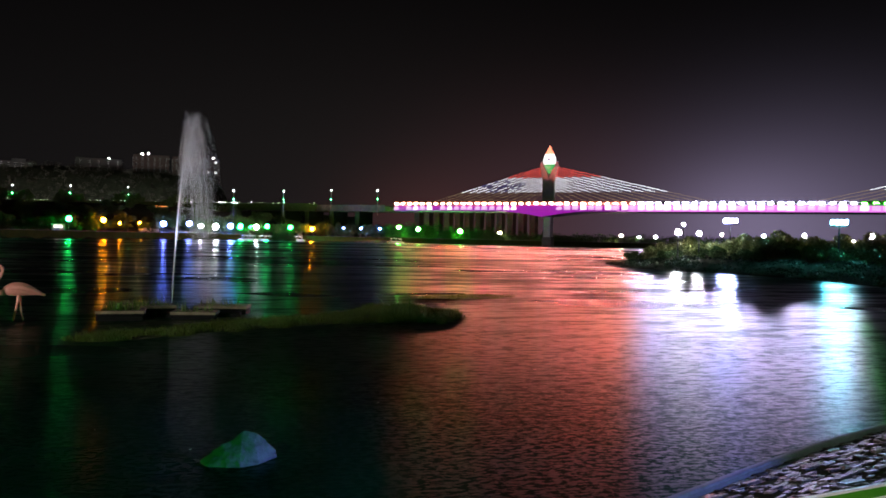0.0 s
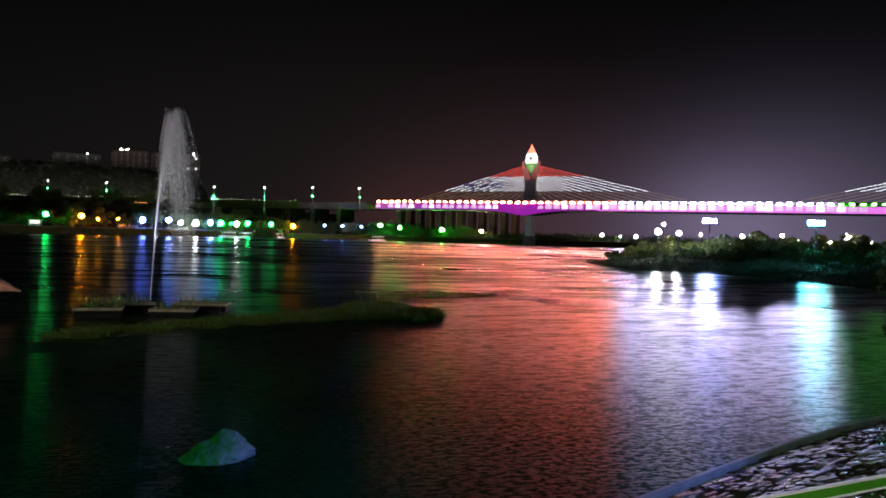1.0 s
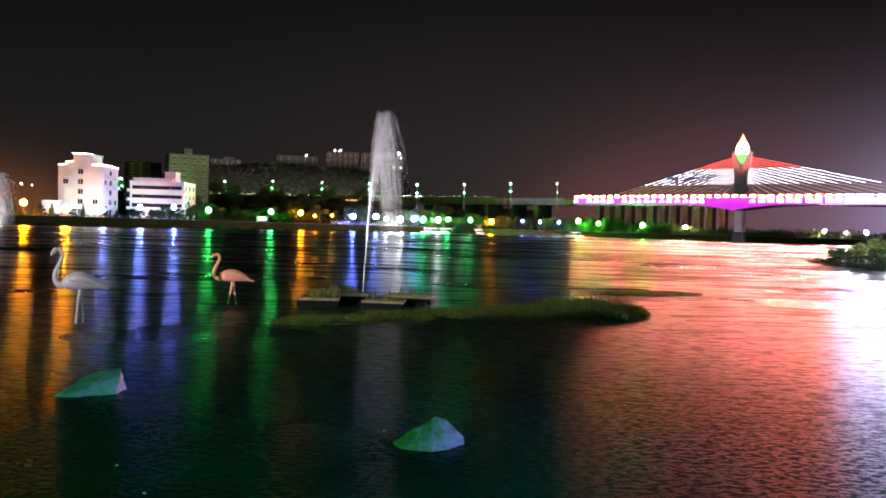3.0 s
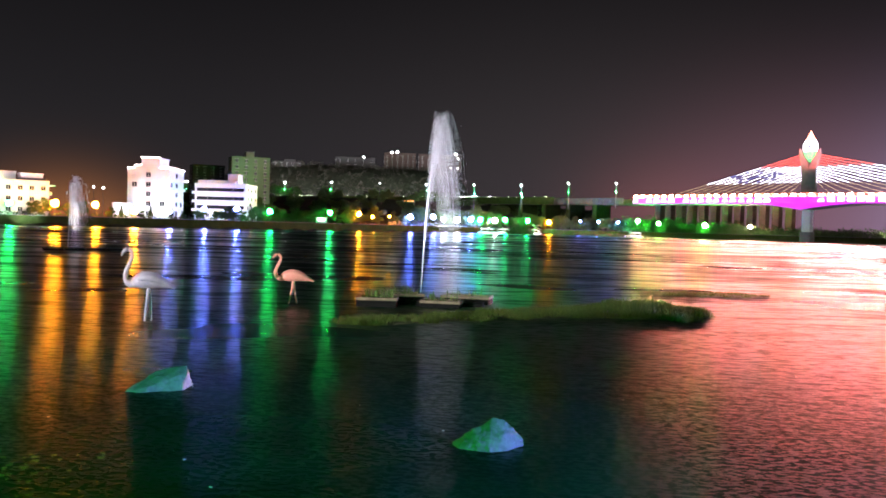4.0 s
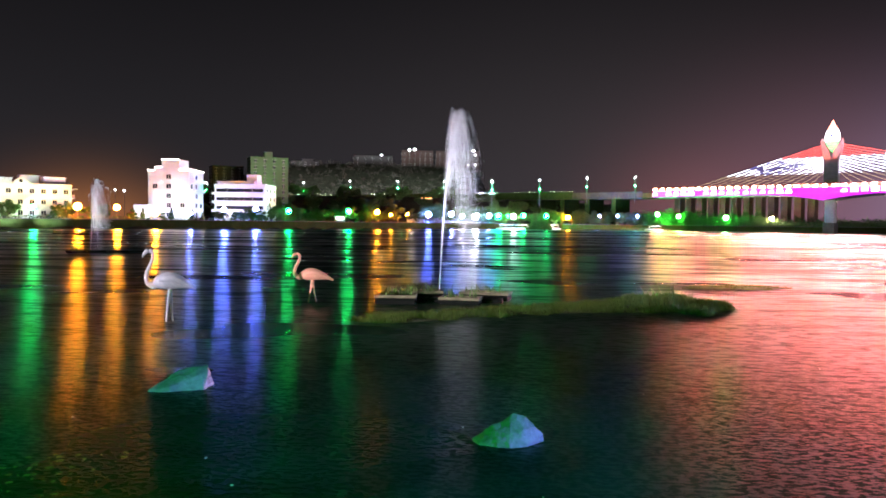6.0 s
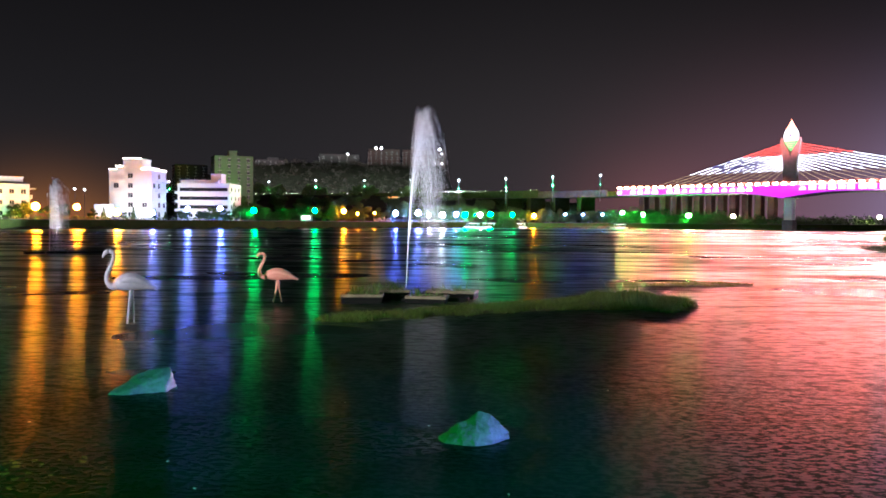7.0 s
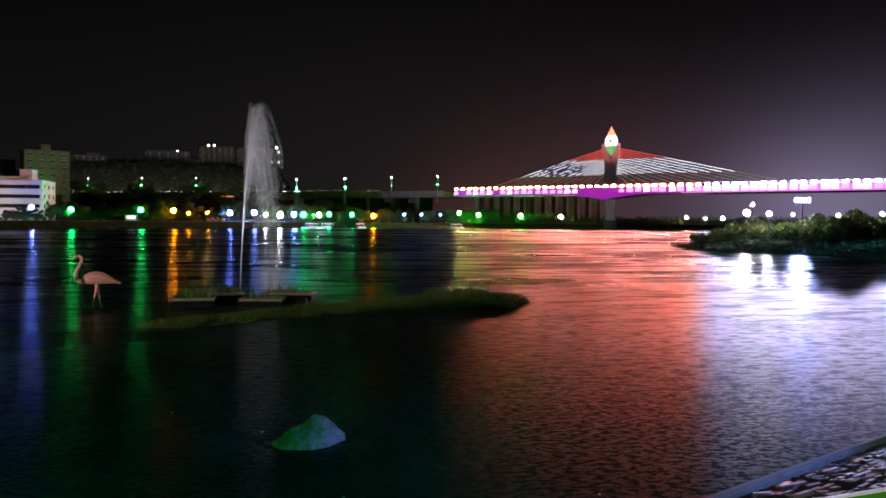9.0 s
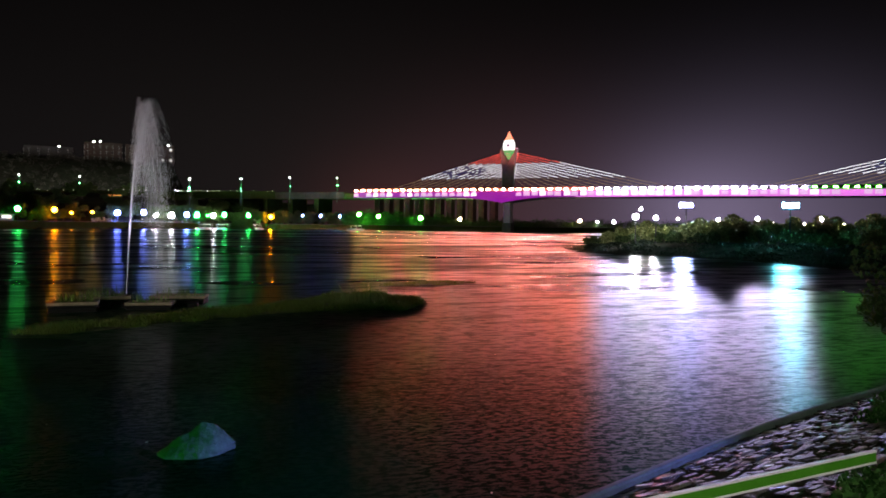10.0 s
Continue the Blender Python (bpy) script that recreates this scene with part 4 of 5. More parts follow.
for az, el, r, size, foot in ((-10.85, 5.05, 608, .6, 55.4), (-8.72, 5.52, 608, .62, 60), (-8.32, 5.55, 608, .62, 60), (-3.9, 5.5, 604, .62, 59.4), (-3.86, 5.1, 604, .55, 59.4), (-33.0, 2.2, 420, .35, None), (-29.7, 2.1, 420, .3, None), (-29.1, 2.05, 420, .3, None)):
    roof_lamp(az, el, r, size, foot)


# ground floodlights that light the shore buildings
def ground_flood(az, r, aim, power, colour=(1, .97, .9), spread=100):
    p = by_bearing(az, r)
    p.z = max(3.5, float(ground_height(np.array([[p.x, p.y]]))[0]) + .6)
    t = thing("ground_floodlight", "low floodlight on the lawn that lights the white building", "floodlight", Matrix.Translation(p) @ Matrix.Rotation(radians(-az), 4, "Z"), "ground floodlights")
    part("housing", boxed(-.5, .5, -.25, .1, -.5, .35, .03), POLE, t)
    d = bpy.data.lights.new("flood_beam", "SPOT")
    d.energy, d.color, d.spot_size, d.spot_blend, d.shadow_soft_size = power, colour, radians(spread), .6, .3
    o = new("flood_beam", d)
    o.matrix_world = look(p + by_bearing(az, .4, .3), aim)


ground_flood(-27.6, 282, by_bearing(-26.6, 297, 7), 4300, (.82, 1, .93))
ground_flood(-26.0, 281, by_bearing(-25.6, 295, 6), 4300, (.82, 1, .93))
ground_flood(-24.3, 284, by_bearing(-24.5, 298, 6), 3000, (.82, 1, .93))
ground_flood(-22.4, 290, by_bearing(-22.2, 304, 7), 3900, (.80, 1, .97))
ground_flood(-20.6, 289, by_bearing(-20.6, 302, 7), 3900, (.80, 1, .97))
ground_flood(-19.0, 292, by_bearing(-19.4, 303, 7), 2400, (.80, 1, .97))
ground_flood(-36.4, 250, by_bearing(-36.0, 266, 7), 4600, (.80, 1, .92))
ground_flood(-33.8, 251, by_bearing(-34.0, 266, 7), 4600, (.84, 1, .94))
ground_flood(-19.3, 385, by_bearing(-19.4, 398, 28), 6000, (.35, 1, .3))

# ---------------- trees ----------------
tree_kinds = [make_tree("shade_tree", "leafy shade tree on the far promenade lit by the lamps", "tree", "trees along the far shore", 6.5, 2.6, .16, 13, 260, .24, 11, LEAF),
              make_tree("shade_tree", "leafy shade tree on the far promenade lit by the lamps", "tree", "trees along the far shore", 5.2, 2.3, .14, 11, 260, .22, 12, LEAF),
              make_tree("shade_tree", "tall dark tree on the far shore", "tree", "trees along the far shore", 9.5, 3.6, .22, 17, 240, .30, 13, LEAF_DARK)]
con = thing("conifer", "small layered conifer on the lawn", "tree", None, "conifers by the white block")
bm = bmesh.new()
tube(bm, [(0, 0, -.2), (0, 0, 4.6)], [.12, .03], 6)
part("trunk", bm, BARK, con)
cs = [(math.cos(i * 2.4) * (1.5 - z * .3) * .6, math.sin(i * 2.4) * (1.5 - z * .3) * .6, z) for i, z in enumerate(np.linspace(.6, 4.6, 22))]
v, f = leaf_cloud(cs, [max(.16, (1.7 - c[2] * .33) * .45) for c in cs], 40, .22, 14, .5)
link_mesh("crown", v, f, LEAF_DARK, con)
tree_kinds.append(con)
used = set()
tree_r = random.Random(21)


def put_tree(k, m):
    if k in used:
        copy_thing(tree_kinds[k], m)
    else:
        tree_kinds[k].matrix_basis = m
        used.add(k)


for az, k, back, sc in [(-36.2, 0, 7, 1.0), (-33.5, 1, 8, .9), (-32.8, 0, 9, .9), (-30.7, 2, 16, .8), (-31.4, 0, 7, .8), (-28.6, 1, 12, .9), (-27.9, 3, 9, 1.0), (-26.0, 3, 9, 1.1), (-26.6, 1, 8, .7), (-24.6, 3, 9, .9), (-23.9, 3, 8, .7), (-22.7, 2, 10, .7),
                        (-21.6, 1, 10, .9), (-21.2, 2, 14, .7), (-20.6, 1, 9, .8), (-19.6, 1, 9, .8), (-19.0, 2, 16, .9), (-18.3, 0, 9, 1.0), (-17.0, 1, 9, .8), (-16.2, 2, 16, .8), (-15.2, 0, 12, .8), (-14.0, 2, 20, 1.0), (-12.5, 1, 12, .8), (-11.8, 0, 8, .7), (-10.6, 2, 18, .9),
                        (-9.6, 0, 8, .7), (-8.3, 1, 8, .8), (-7.8, 0, 9, .8), (-6.4, 2, 18, .9), (-4.2, 1, 14, .9), (-2.2, 0, 12, 1.0), (-.4, 0, 10, .9), (.8, 2, 16, 1.1), (1.5, 0, 9, 1.2), (2.4, 2, 10, 1.2), (3.6, 0, 9, .9), (4.4, 1, 8, .8), (6.2, 1, 9, .9), (7.6, 0, 10, .9), (9.3, 1, 8, .9),
                        (10.4, 0, 8, .8), (11.6, 1, 7, .9), (13.2, 0, 9, .9), (14.2, 1, 7, 1.1), (15.6, 2, 9, .9), (16.6, 0, 7, 1.0)]:
    p = by_bearing(az, shore_radius(az, back))
    z = float(ground_height(np.array([[p.x, p.y]]))[0])
    put_tree(k, Matrix.Translation((p.x, p.y, max(z, 2.9) - .05)) @ Matrix.Rotation(tree_r.uniform(0, 6.28), 4, "Z") @ Matrix.Scale(sc * tree_r.uniform(.9, 1.12), 4))
for i in range(80):
    az = tree_r.uniform(-24, 8)
    p = by_bearing(az, shore_radius(az, tree_r.uniform(24, 120)))
    z = float(ground_height(np.array([[p.x, p.y]]))[0])
    put_tree(2, Matrix.Translation((p.x, p.y, z - .1)) @ Matrix.Rotation(tree_r.uniform(0, 6.28), 4, "Z") @ Matrix.Scale(tree_r.uniform(.85, 1.4), 4))


for i in range(40):
    az = -21 + 33 * (i + .9 * tree_r.random()) / 40
    p = by_bearing(az, shore_radius(az, tree_r.uniform(10, 22)))
    z = float(ground_height(np.array([[p.x, p.y]]))[0])
    put_tree(tree_r.choice((0, 1, 2)), Matrix.Translation((p.x, p.y, max(z, 2.9) - .1)) @ Matrix.Rotation(tree_r.uniform(0, 6.28), 4, "Z") @ Matrix.Scale(tree_r.uniform(.6, 1.5), 4))
def woods(name, label, leaf, count, place, size, per, leaf_size, seed, tall=1.0):
    """A far wood: leaf clumps over the ground, with no single tree to tell apart."""
    g = np.random.default_rng(seed)
    at, sizes = [], []
    for _ in range(count):
        p = place(g)
        z = float(ground_height(np.array([[p.x, p.y]]))[0])
        h = size * g.uniform(.6, 1.4)
        at.append((p.x, p.y, max(z, 2.6) + h * g.uniform(.2, tall)))
        sizes.append(h)
    v, f = leaf_cloud(at, sizes, per, leaf_size, seed + 1, .8)
    tagged(link_mesh(name, v, f, leaf), label, "wood", kind="stuff")


woods("hillside_wood", "dim scrub-covered hillside above the lamp-lit road", HAZE_LEAF, 700, lambda g: by_bearing(g.uniform(-24.5, -1.5), g.uniform(524, 604)), 2.0, 26, .55, 301)
woods("shore_scrub", "dark bushes on the bank below the old piers", LEAF_DARK, 190, lambda g: (lambda a: by_bearing(a, shore_radius(a, g.uniform(9, 16))))(g.uniform(8.6, 18)), 2.6, 60, .4, 309, 2.3)
woods("bank_wood", "low dark trees along the shore behind the bridge", LEAF_DARK, 560, lambda g: (lambda a: by_bearing(a, shore_radius(a, g.uniform(3, 34))))(g.uniform(8.5, 37)), 2.6, 46, .5, 305)
for i in range(30):
    az, back = -3.5 + 15.5 * (i + tree_r.random()) / 30, tree_r.uniform(7, 26)
    p = by_bearing(az, shore_radius(az, back))
    z = float(ground_height(np.array([[p.x, p.y]]))[0])
    put_tree(2 if i % 2 else 0, Matrix.Translation((p.x, p.y, max(z, 2.9) - .1)) @ Matrix.Rotation(tree_r.uniform(0, 6.28), 4, "Z") @ Matrix.Scale(tree_r.uniform(.95, 1.5), 4))
for i in range(16):
    az = 11.5 + 6.5 * (i + tree_r.random()) / 16
    p = by_bearing(az, shore_radius(az, tree_r.uniform(2, 9)))
    put_tree(tree_r.choice((1, 2)), Matrix.Translation((p.x, p.y, 2.85)) @ Matrix.Rotation(tree_r.uniform(0, 6.28), 4, "Z") @ Matrix.Scale(tree_r.uniform(.75, 1.05), 4))

for az, r, z in street_feet:
    if az > 3:
        continue
    for k in range(6):
        p = by_bearing(az + (k - 2.5) * .28 + tree_r.uniform(-.1, .1), r + tree_r.uniform(1.0, 3.0))
        g = float(ground_height(np.array([[p.x, p.y]]))[0])
        put_tree(tree_r.choice((0, 1)), Matrix.Translation((p.x, p.y, g - .1)) @ Matrix.Rotation(tree_r.uniform(0, 6.28), 4, "Z") @ Matrix.Scale(tree_r.uniform(1.0, 1.5), 4))

# bushes under the lamps: their lit look is put into pale leaf colour
for az, sc in ((-8.25, 1.0), (-7.75, .8), (-8.7, .7), (2.35, 1.3)):
    p = by_bearing(az, shore_radius(az, 3.0 if az < 0 else 6.0))
    bush = thing("flowering_bush", "bush beside the promenade lamps, lamp light put into its pale leaves", "bush", Matrix.Translation((p.x, p.y, 3.0)), "pale bushes on the promenade")
    br = random.Random(int(az * 100))
    at = [(br.uniform(-1.6, 1.6) * sc, br.uniform(-.8, .8) * sc, br.uniform(.2, 1.9) * sc) for _ in range(16)]
    bm = bmesh.new()
    for c in at[::2]:
        tube(bm, [(c[0] * .3, c[1] * .3, -.1), c], [.05, .015], 5)
    part("stems", bm, BARK, bush)
    v, f = leaf_cloud(at, [.42 * sc] * len(at), 60, .14, 400 + int(az * 10), .9)
    link_mesh("foliage", v, f, PALE_LEAF, bush)

# clipped hedge between the lawns and the promenade
hr = np.random.default_rng(88)
hc = [by_bearing(az, shore_radius(az, 8.6), 3.5 + hr.uniform(-.1, .25)) for az in np.arange(-40, -14.5, .16)]
v, f = leaf_cloud(hc, [.75] * len(hc), 26, .24, 89, .8)
tagged(link_mesh("hedge", v, f, LEAF), "low clipped green hedge behind the far promenade", "hedge", kind="stuff")

# parapet wall of the hill road with its small lights
road = thing("hill_road_parapet", "long dark hill road parapet with tiny green and white lights", "parapet")
road_tops = []
for i in range(140):
    az = -24 + i * .2
    r = 512.0 if az < -4 else 512.0 - (az + 4) * 6.2
    road_tops.append(by_bearing(az, r, 3 + r * math.tan(radians(2.02 + .022 * (az + 16)))))
for i in range(0, 138, 3):
    a, b = road_tops[i], road_tops[i + 3 if i + 3 < 140 else 139]
    e = (b - a) * .004
    bm = bmesh.new()
    back = Vector((a.x, a.y, 0)).normalized() * .5
    vs = [bm.verts.new(q + o + Vector((0, 0, z))) for q in (a + e, b - e) for o, z in ((Vector(), -4.5), (back, -4.5), (back, 0), (Vector(), 0))]
    for k in range(4):
        bm.faces.new((vs[k], vs[(k + 1) % 4], vs[4 + (k + 1) % 4], vs[4 + k]))
    bm.faces.new(vs[:4][::-1])
    bm.faces.new(vs[4:])
    bmesh.ops.recalc_face_normals(bm, faces=bm.faces)
    part("parapet_panel", bm, WALL_STONE, road)
for q in road_tops[6:]:
    if tree_r.random() < .6:
        bm = bmesh.new()
        bmesh.ops.create_icosphere(bm, subdivisions=1, radius=tree_r.uniform(.08, .17), matrix=Matrix.Translation((q.x, q.y, q.z + .16)))
        part("rail_light", bm, RAIL_GREEN if tree_r.random() < .7 else STREET_GLOW, road)


def shrub(label, size, seed, leaf, per=420):
    t = thing("shrub", label, "shrub", None, "shrubs on the spit")
    r = random.Random(seed)
    bm = bmesh.new()
    cs, rs = [], []
    for i in range(12):
        a, q = i * 2.4 + r.uniform(-.4, .4), math.sqrt(r.uniform(.05, 1))
        c = Vector((math.cos(a) * q * size * 1.25, math.sin(a) * q * size * 1.25, size * r.uniform(.35, 1.25) * (1 - .4 * q)))
        cs.append(c)
        rs.append(size * r.uniform(.30, .5))
        tube(bm, [(c.x * .15, c.y * .15, -.2), c * .6, c], [.05, .035, .015], 5)
    part("stems", bm, BARK, t)
    v, f = leaf_cloud(cs, rs, per, .13, seed, .85)
    link_mesh("foliage", v, f, leaf, t)
    return t


shrubs = [shrub("dense leafy shrub on the spit by the water", 1.7, 31, OLIVE_LEAF), shrub("dense leafy shrub on the spit by the water", 1.6, 32, OLIVE_LEAF), shrub("dark low shrub on the spit", 1.4, 33, LEAF_DARK)]
sh_used = set()
for x, y, k, sc in [(51, 97, 2, .9), (53, 95, 0, 1.1), (52, 90, 2, .9), (56, 92, 0, 1.2), (55, 86, 1, 1.1), (53, 82, 2, 1.0), (58, 84, 0, 1.3), (61, 88, 1, 1.3), (57, 78, 1, 1.2), (61, 80, 0, 1.4), (54, 76, 2, 1.0), (65, 84, 0, 1.3), (59, 73, 2, 1.1), (63, 75, 1, 1.2), (68, 78, 0, 1.3),
                    (58, 68, 2, 1.0), (63, 69, 2, 1.1), (68, 71, 0, 1.2), (60, 63, 2, .8), (66, 64, 0, 1.0), (71, 66, 1, 1.4), (60, 57, 1, .9), (65, 58, 0, 1.1), (70, 59, 1, 1.2), (58, 51, 2, .9), (63, 52, 1, 1.2), (69, 53, 0, 1.4), (56, 46, 0, 1.0), (61, 46, 1, 1.3), (67, 47, 2, 1.3), (76, 72, 0, 1.5), (80, 78, 1, 1.5), (75, 80, 0, 1.4), (73, 88, 1, 1.4)]:
    z = float(ground_height(np.array([[x, y]]))[0])
    m = Matrix.Translation((x, y, z - .05)) @ Matrix.Rotation(tree_r.uniform(0, 6.28), 4, "Z") @ Matrix.Scale(sc, 4)
    if k in sh_used:
        copy_thing(shrubs[k], m)
    else:
        shrubs[k].matrix_basis = m
        sh_used.add(k)


gr = np.random.default_rng(90)
gc = []
while len(gc) < 620:
    x, y = gr.uniform(42, 66), gr.uniform(42, 101)
    d, inside, _ = shore_distance(np.array([[x, y]]))
    if not inside[0] and .5 < d[0] < 11:
        gc.append((x, y, min(1.4, .02 + d[0] * .13) + .05))
v, f = leaf_cloud(gc, [.55] * len(gc), 34, .12, 91, .45)
tagged(link_mesh("ground_cover", v, f, BANK_WEED), "dark low weeds covering the bank of the spit", "weeds", kind="stuff")
overhang = thing("bank_tree", "small leafy tree leaning over the near bank", "tree", Matrix.Translation((13.05, 11.2, .35)) @ Matrix.Rotation(.6, 4, "Z"))
bt, (v, f) = tree_mesh_set("bank_tree", 2.9, 1.3, .06, 22, 150, .075, 71, LEAF)
part("trunk", bt, BARK, overhang, smooth=True)
link_mesh("crown", v, f, LEAF_DARK, overhang)


# ---------------- fountains ----------------
def fountain(m, label, height, drift, spread, weak, drops, size, bursts, seed, jet_top):
    """A jet thrown up to a height and carried off by the wind; its drops fly in bursts on their own arcs."""
    t = thing("fountain", label, "fountain", m)
    r = np.random.default_rng(seed)
    g, v0 = 9.8, math.sqrt(2 * 9.8 * height)

    def jet_at(z):
        return drift * (v0 - math.sqrt(max(v0 * v0 - 2 * g * z, 0))) / g
    bm = bmesh.new()
    zs = np.linspace(0, jet_top, 9)
    tube(bm, [(jet_at(z) * (.75 + .25 * z / jet_top), 0, z) for z in zs], [.016 + .020 * math.sin(math.pi * k / 8) for k in range(9)], 7)
    part("jet", bm, SPRAY, t, "thin white water jet", True)
    part("nozzle", lathe(bmesh.new(), [(.1, -.3), (.1, .05), (.05, .12)], 10), POLE, t)
    # each burst has its own speed and heading; drops thin out as they fall
    bv, bx, by = v0 * (1 - np.abs(r.normal(0, weak, bursts))), drift + spread * r.normal(0, 1, bursts), spread * r.normal(0, .9, bursts)
    life = 2 * v0 / g
    bt = life * r.beta(1.5, 1.75, bursts)
    pick = r.integers(0, bursts, drops)
    loose = r.random(drops) < .38
    v = bv[pick] * np.where(loose, 1 - np.abs(r.normal(0, weak, drops)), 1 - np.abs(r.normal(0, .006, drops)))
    vx = np.where(loose, drift + spread * r.normal(0, 1.05, drops), bx[pick] + spread * r.normal(0, .10, drops))
    vy = np.where(loose, spread * r.normal(0, 1, drops), by[pick] + spread * r.normal(0, .10, drops))
    when = np.where(loose, life * r.beta(1.5, 1.75, drops), bt[pick] + r.normal(0, .11, drops))
    vx = drift * .4 + np.abs(vx - drift * .4)
    z, up = v * when - .5 * g * when * when, v - g * when
    late = np.maximum(when - life * .52, 0)
    keep = (z > .05) & (when > .25) & (r.random(drops) < np.exp(-late / .75)) & (r.random(drops) < np.clip((when - .42) / .5, .05, 1))
    p = np.stack([vx * when, vy * when, z], 1)[keep]
    s = (size * r.uniform(.45, 1.5, drops))[keep]
    ln = s * (1.6 + .45 * np.abs(up[keep]))
    n = len(p)
    ang = r.uniform(0, math.tau, n)
    zero = np.zeros(n)
    o = np.stack([np.cos(ang), np.sin(ang), zero], 1) * s[:, None]
    q = np.stack([-np.sin(ang), np.cos(ang), zero], 1) * s[:, None]
    tip = np.stack([ln * .05, zero, ln], 1)
    verts = np.stack([p - tip, p + o, p + q, p - o - q, p + tip], 1).reshape(-1, 3)
    k = np.arange(n)[:, None] * 5
    faces = np.concatenate([k + np.array(f) for f in ((0, 2, 1), (0, 3, 2), (0, 1, 3), (4, 1, 2), (4, 2, 3), (4, 3, 1))], 0)
    link_mesh("spray", verts, faces, SPRAY, t, "white fountain spray")["kind"] = "stuff"


# unseen spot added at a jet's foot to brighten its spray
def fountain_light(eye, aim, power, colour):
    d = bpy.data.lights.new("fountain_light", "SPOT")
    d.energy, d.color, d.spot_size, d.spot_blend, d.shadow_soft_size = power, colour, radians(44), .6, .06
    new("fountain_light", d).matrix_world = look(eye, aim)


fountain(Matrix.Translation((-3.53, 31.13, 0)), "tall white fountain jet rising from the lake", 7.8, .58, .13, .07, 210000, .0023, 520, 41, 5.6)
fountain_light((-3.1, 29.7, .12), (-2.8, 31.13, 6.0), 2700, (.95, .95, 1))
fountain(Matrix.Translation((-40.25, 66.2, 0)), "broad white fountain on a floating raft", 7.0, .55, .24, .17, 110000, .0038, 220, 42, 2.6)
fountain_light((-39.6, 64.4, .12), (-38.9, 66.2, 4.5), 2000, (1, .93, .86))

# floating raft of the second fountain
raft = thing("fountain_raft", "dark floating pontoon around the second fountain", "pontoon", Matrix.Translation((-37.6, 64.6, 0)) @ Matrix.Rotation(radians(40), 4, "Z"))
for i in range(4):
    part("float", boxed(-3.4 + i * 1.75, -1.8 + i * 1.75, -.5, .5, -.25, .16, .08), BLACK_RUBBER, raft)
part("frame", boxed(-3.5, 3.5, -.08, .08, .16, .26), POLE, raft)
v, f = blades(140, lambda r: (-2.6 + r.normal(0, .4), r.normal(0, .2), .15), .45, .02, .6, 43)
link_mesh("foliage", v, f, REED, raft)["kind"] = "stuff"


for x, y, turn in ((-112, 156, 35), (-91, 143, 38), (-83, 138, 30)):
    copy_thing(raft, Matrix.Translation((x, y, 0)) @ Matrix.Rotation(radians(turn), 4, "Z"))


# ---------------- grass island with planters ----------------
ISLAND = np.array([(-5.36, 21.9), (-3.8, 22.1), (-1.8, 23.6), (-0.1, 25.0), (2.2, 25.9), (4.4, 26.3), (6.2, 26.1), (7.0, 26.8), (7.7, 28.3), (7.1, 30.4), (6.0, 32.6), (4.2, 31.2), (2.6, 29.0), (0.8, 27.4), (-1.2, 25.9), (-3.0, 24.4), (-4.6, 23.4)])
SLIP = np.array([(7.4, 36.7), (10.1, 36.0), (13.0, 37.9), (11.2, 39.4), (8.2, 38.2)])


def in_poly(poly, x, y):
    c = False
    for (ax, ay), (bx, by) in zip(poly, np.roll(poly, -1, 0)):
        if (ay > y) != (by > y) and x < (bx - ax) * (y - ay) / (by - ay) + ax:
            c = not c
    return c


def mat_of_grass(name, poly, n, height, label, seed):
    t = thing(name, label, "grass island")
    bm = bmesh.new()
    mid = poly.mean(0)
    fine = []
    r = random.Random(seed)
    for a, b in zip(poly, np.roll(poly, -1, 0)):
        for k in range(6):
            q = a + (b - a) * k / 6
            fine.append(q + np.array([r.uniform(-.12, .12), r.uniform(-.12, .12)]))
    rings = []
    for s, z in ((.97, -.12), (.95, -.01), (.9, .02), (.6, .04)):
        rings.append([bm.verts.new((*(mid + (q - mid) * s), z + (r.uniform(-.02, .02) if s < 1 else 0))) for q in fine])
    for a, b in zip(rings, rings[1:]):
        for k in range(len(fine)):
            bm.faces.new((a[k], a[(k + 1) % len(fine)], b[(k + 1) % len(fine)], b[k]))
    bm.faces.new(rings[-1])
    part("mud_bank", bm, MUD, t)
    lo, hi = poly.min(0), poly.max(0)

    def root(g):
        while True:
            x, y = g.uniform(lo[0], hi[0]), g.uniform(lo[1], hi[1])
            grown = noise.noise(Vector((x * .9, y * .9, seed))) + .5 * noise.noise(Vector((x * 2.7, y * 2.7, seed)))
            if grown > g.uniform(-.75, .15) and in_poly(poly, x + .7 * noise.noise(Vector((x * .8, y * .8, 5))) + g.normal(0, .1), y + .9 * noise.noise(Vector((x * .8, y * .8, 9))) + g.normal(0, .12)):
                return x, y, .0
    v, f = blades(n, root, height, .012, .8, seed)
    link_mesh("grass", v, f, GRASS, t)["kind"] = "stuff"
    return t


mat_of_grass("grass_island", ISLAND, 30000, .19, "low floating mat of green grass in the lake", 51)
mat_of_grass("grass_islet", SLIP, 3000, .10, "thin dark strip of weed in the water", 52)
tuft = thing("reed_tuft", "pale taller reed tuft on the grass island", "reeds", Matrix.Translation((4.9, 27.4, .05)))
v, f = blades(160, lambda r: (r.normal(0, .45), r.normal(0, .3), 0), .75, .014, .9, 53)
link_mesh("leaves", v, f, REED, tuft)


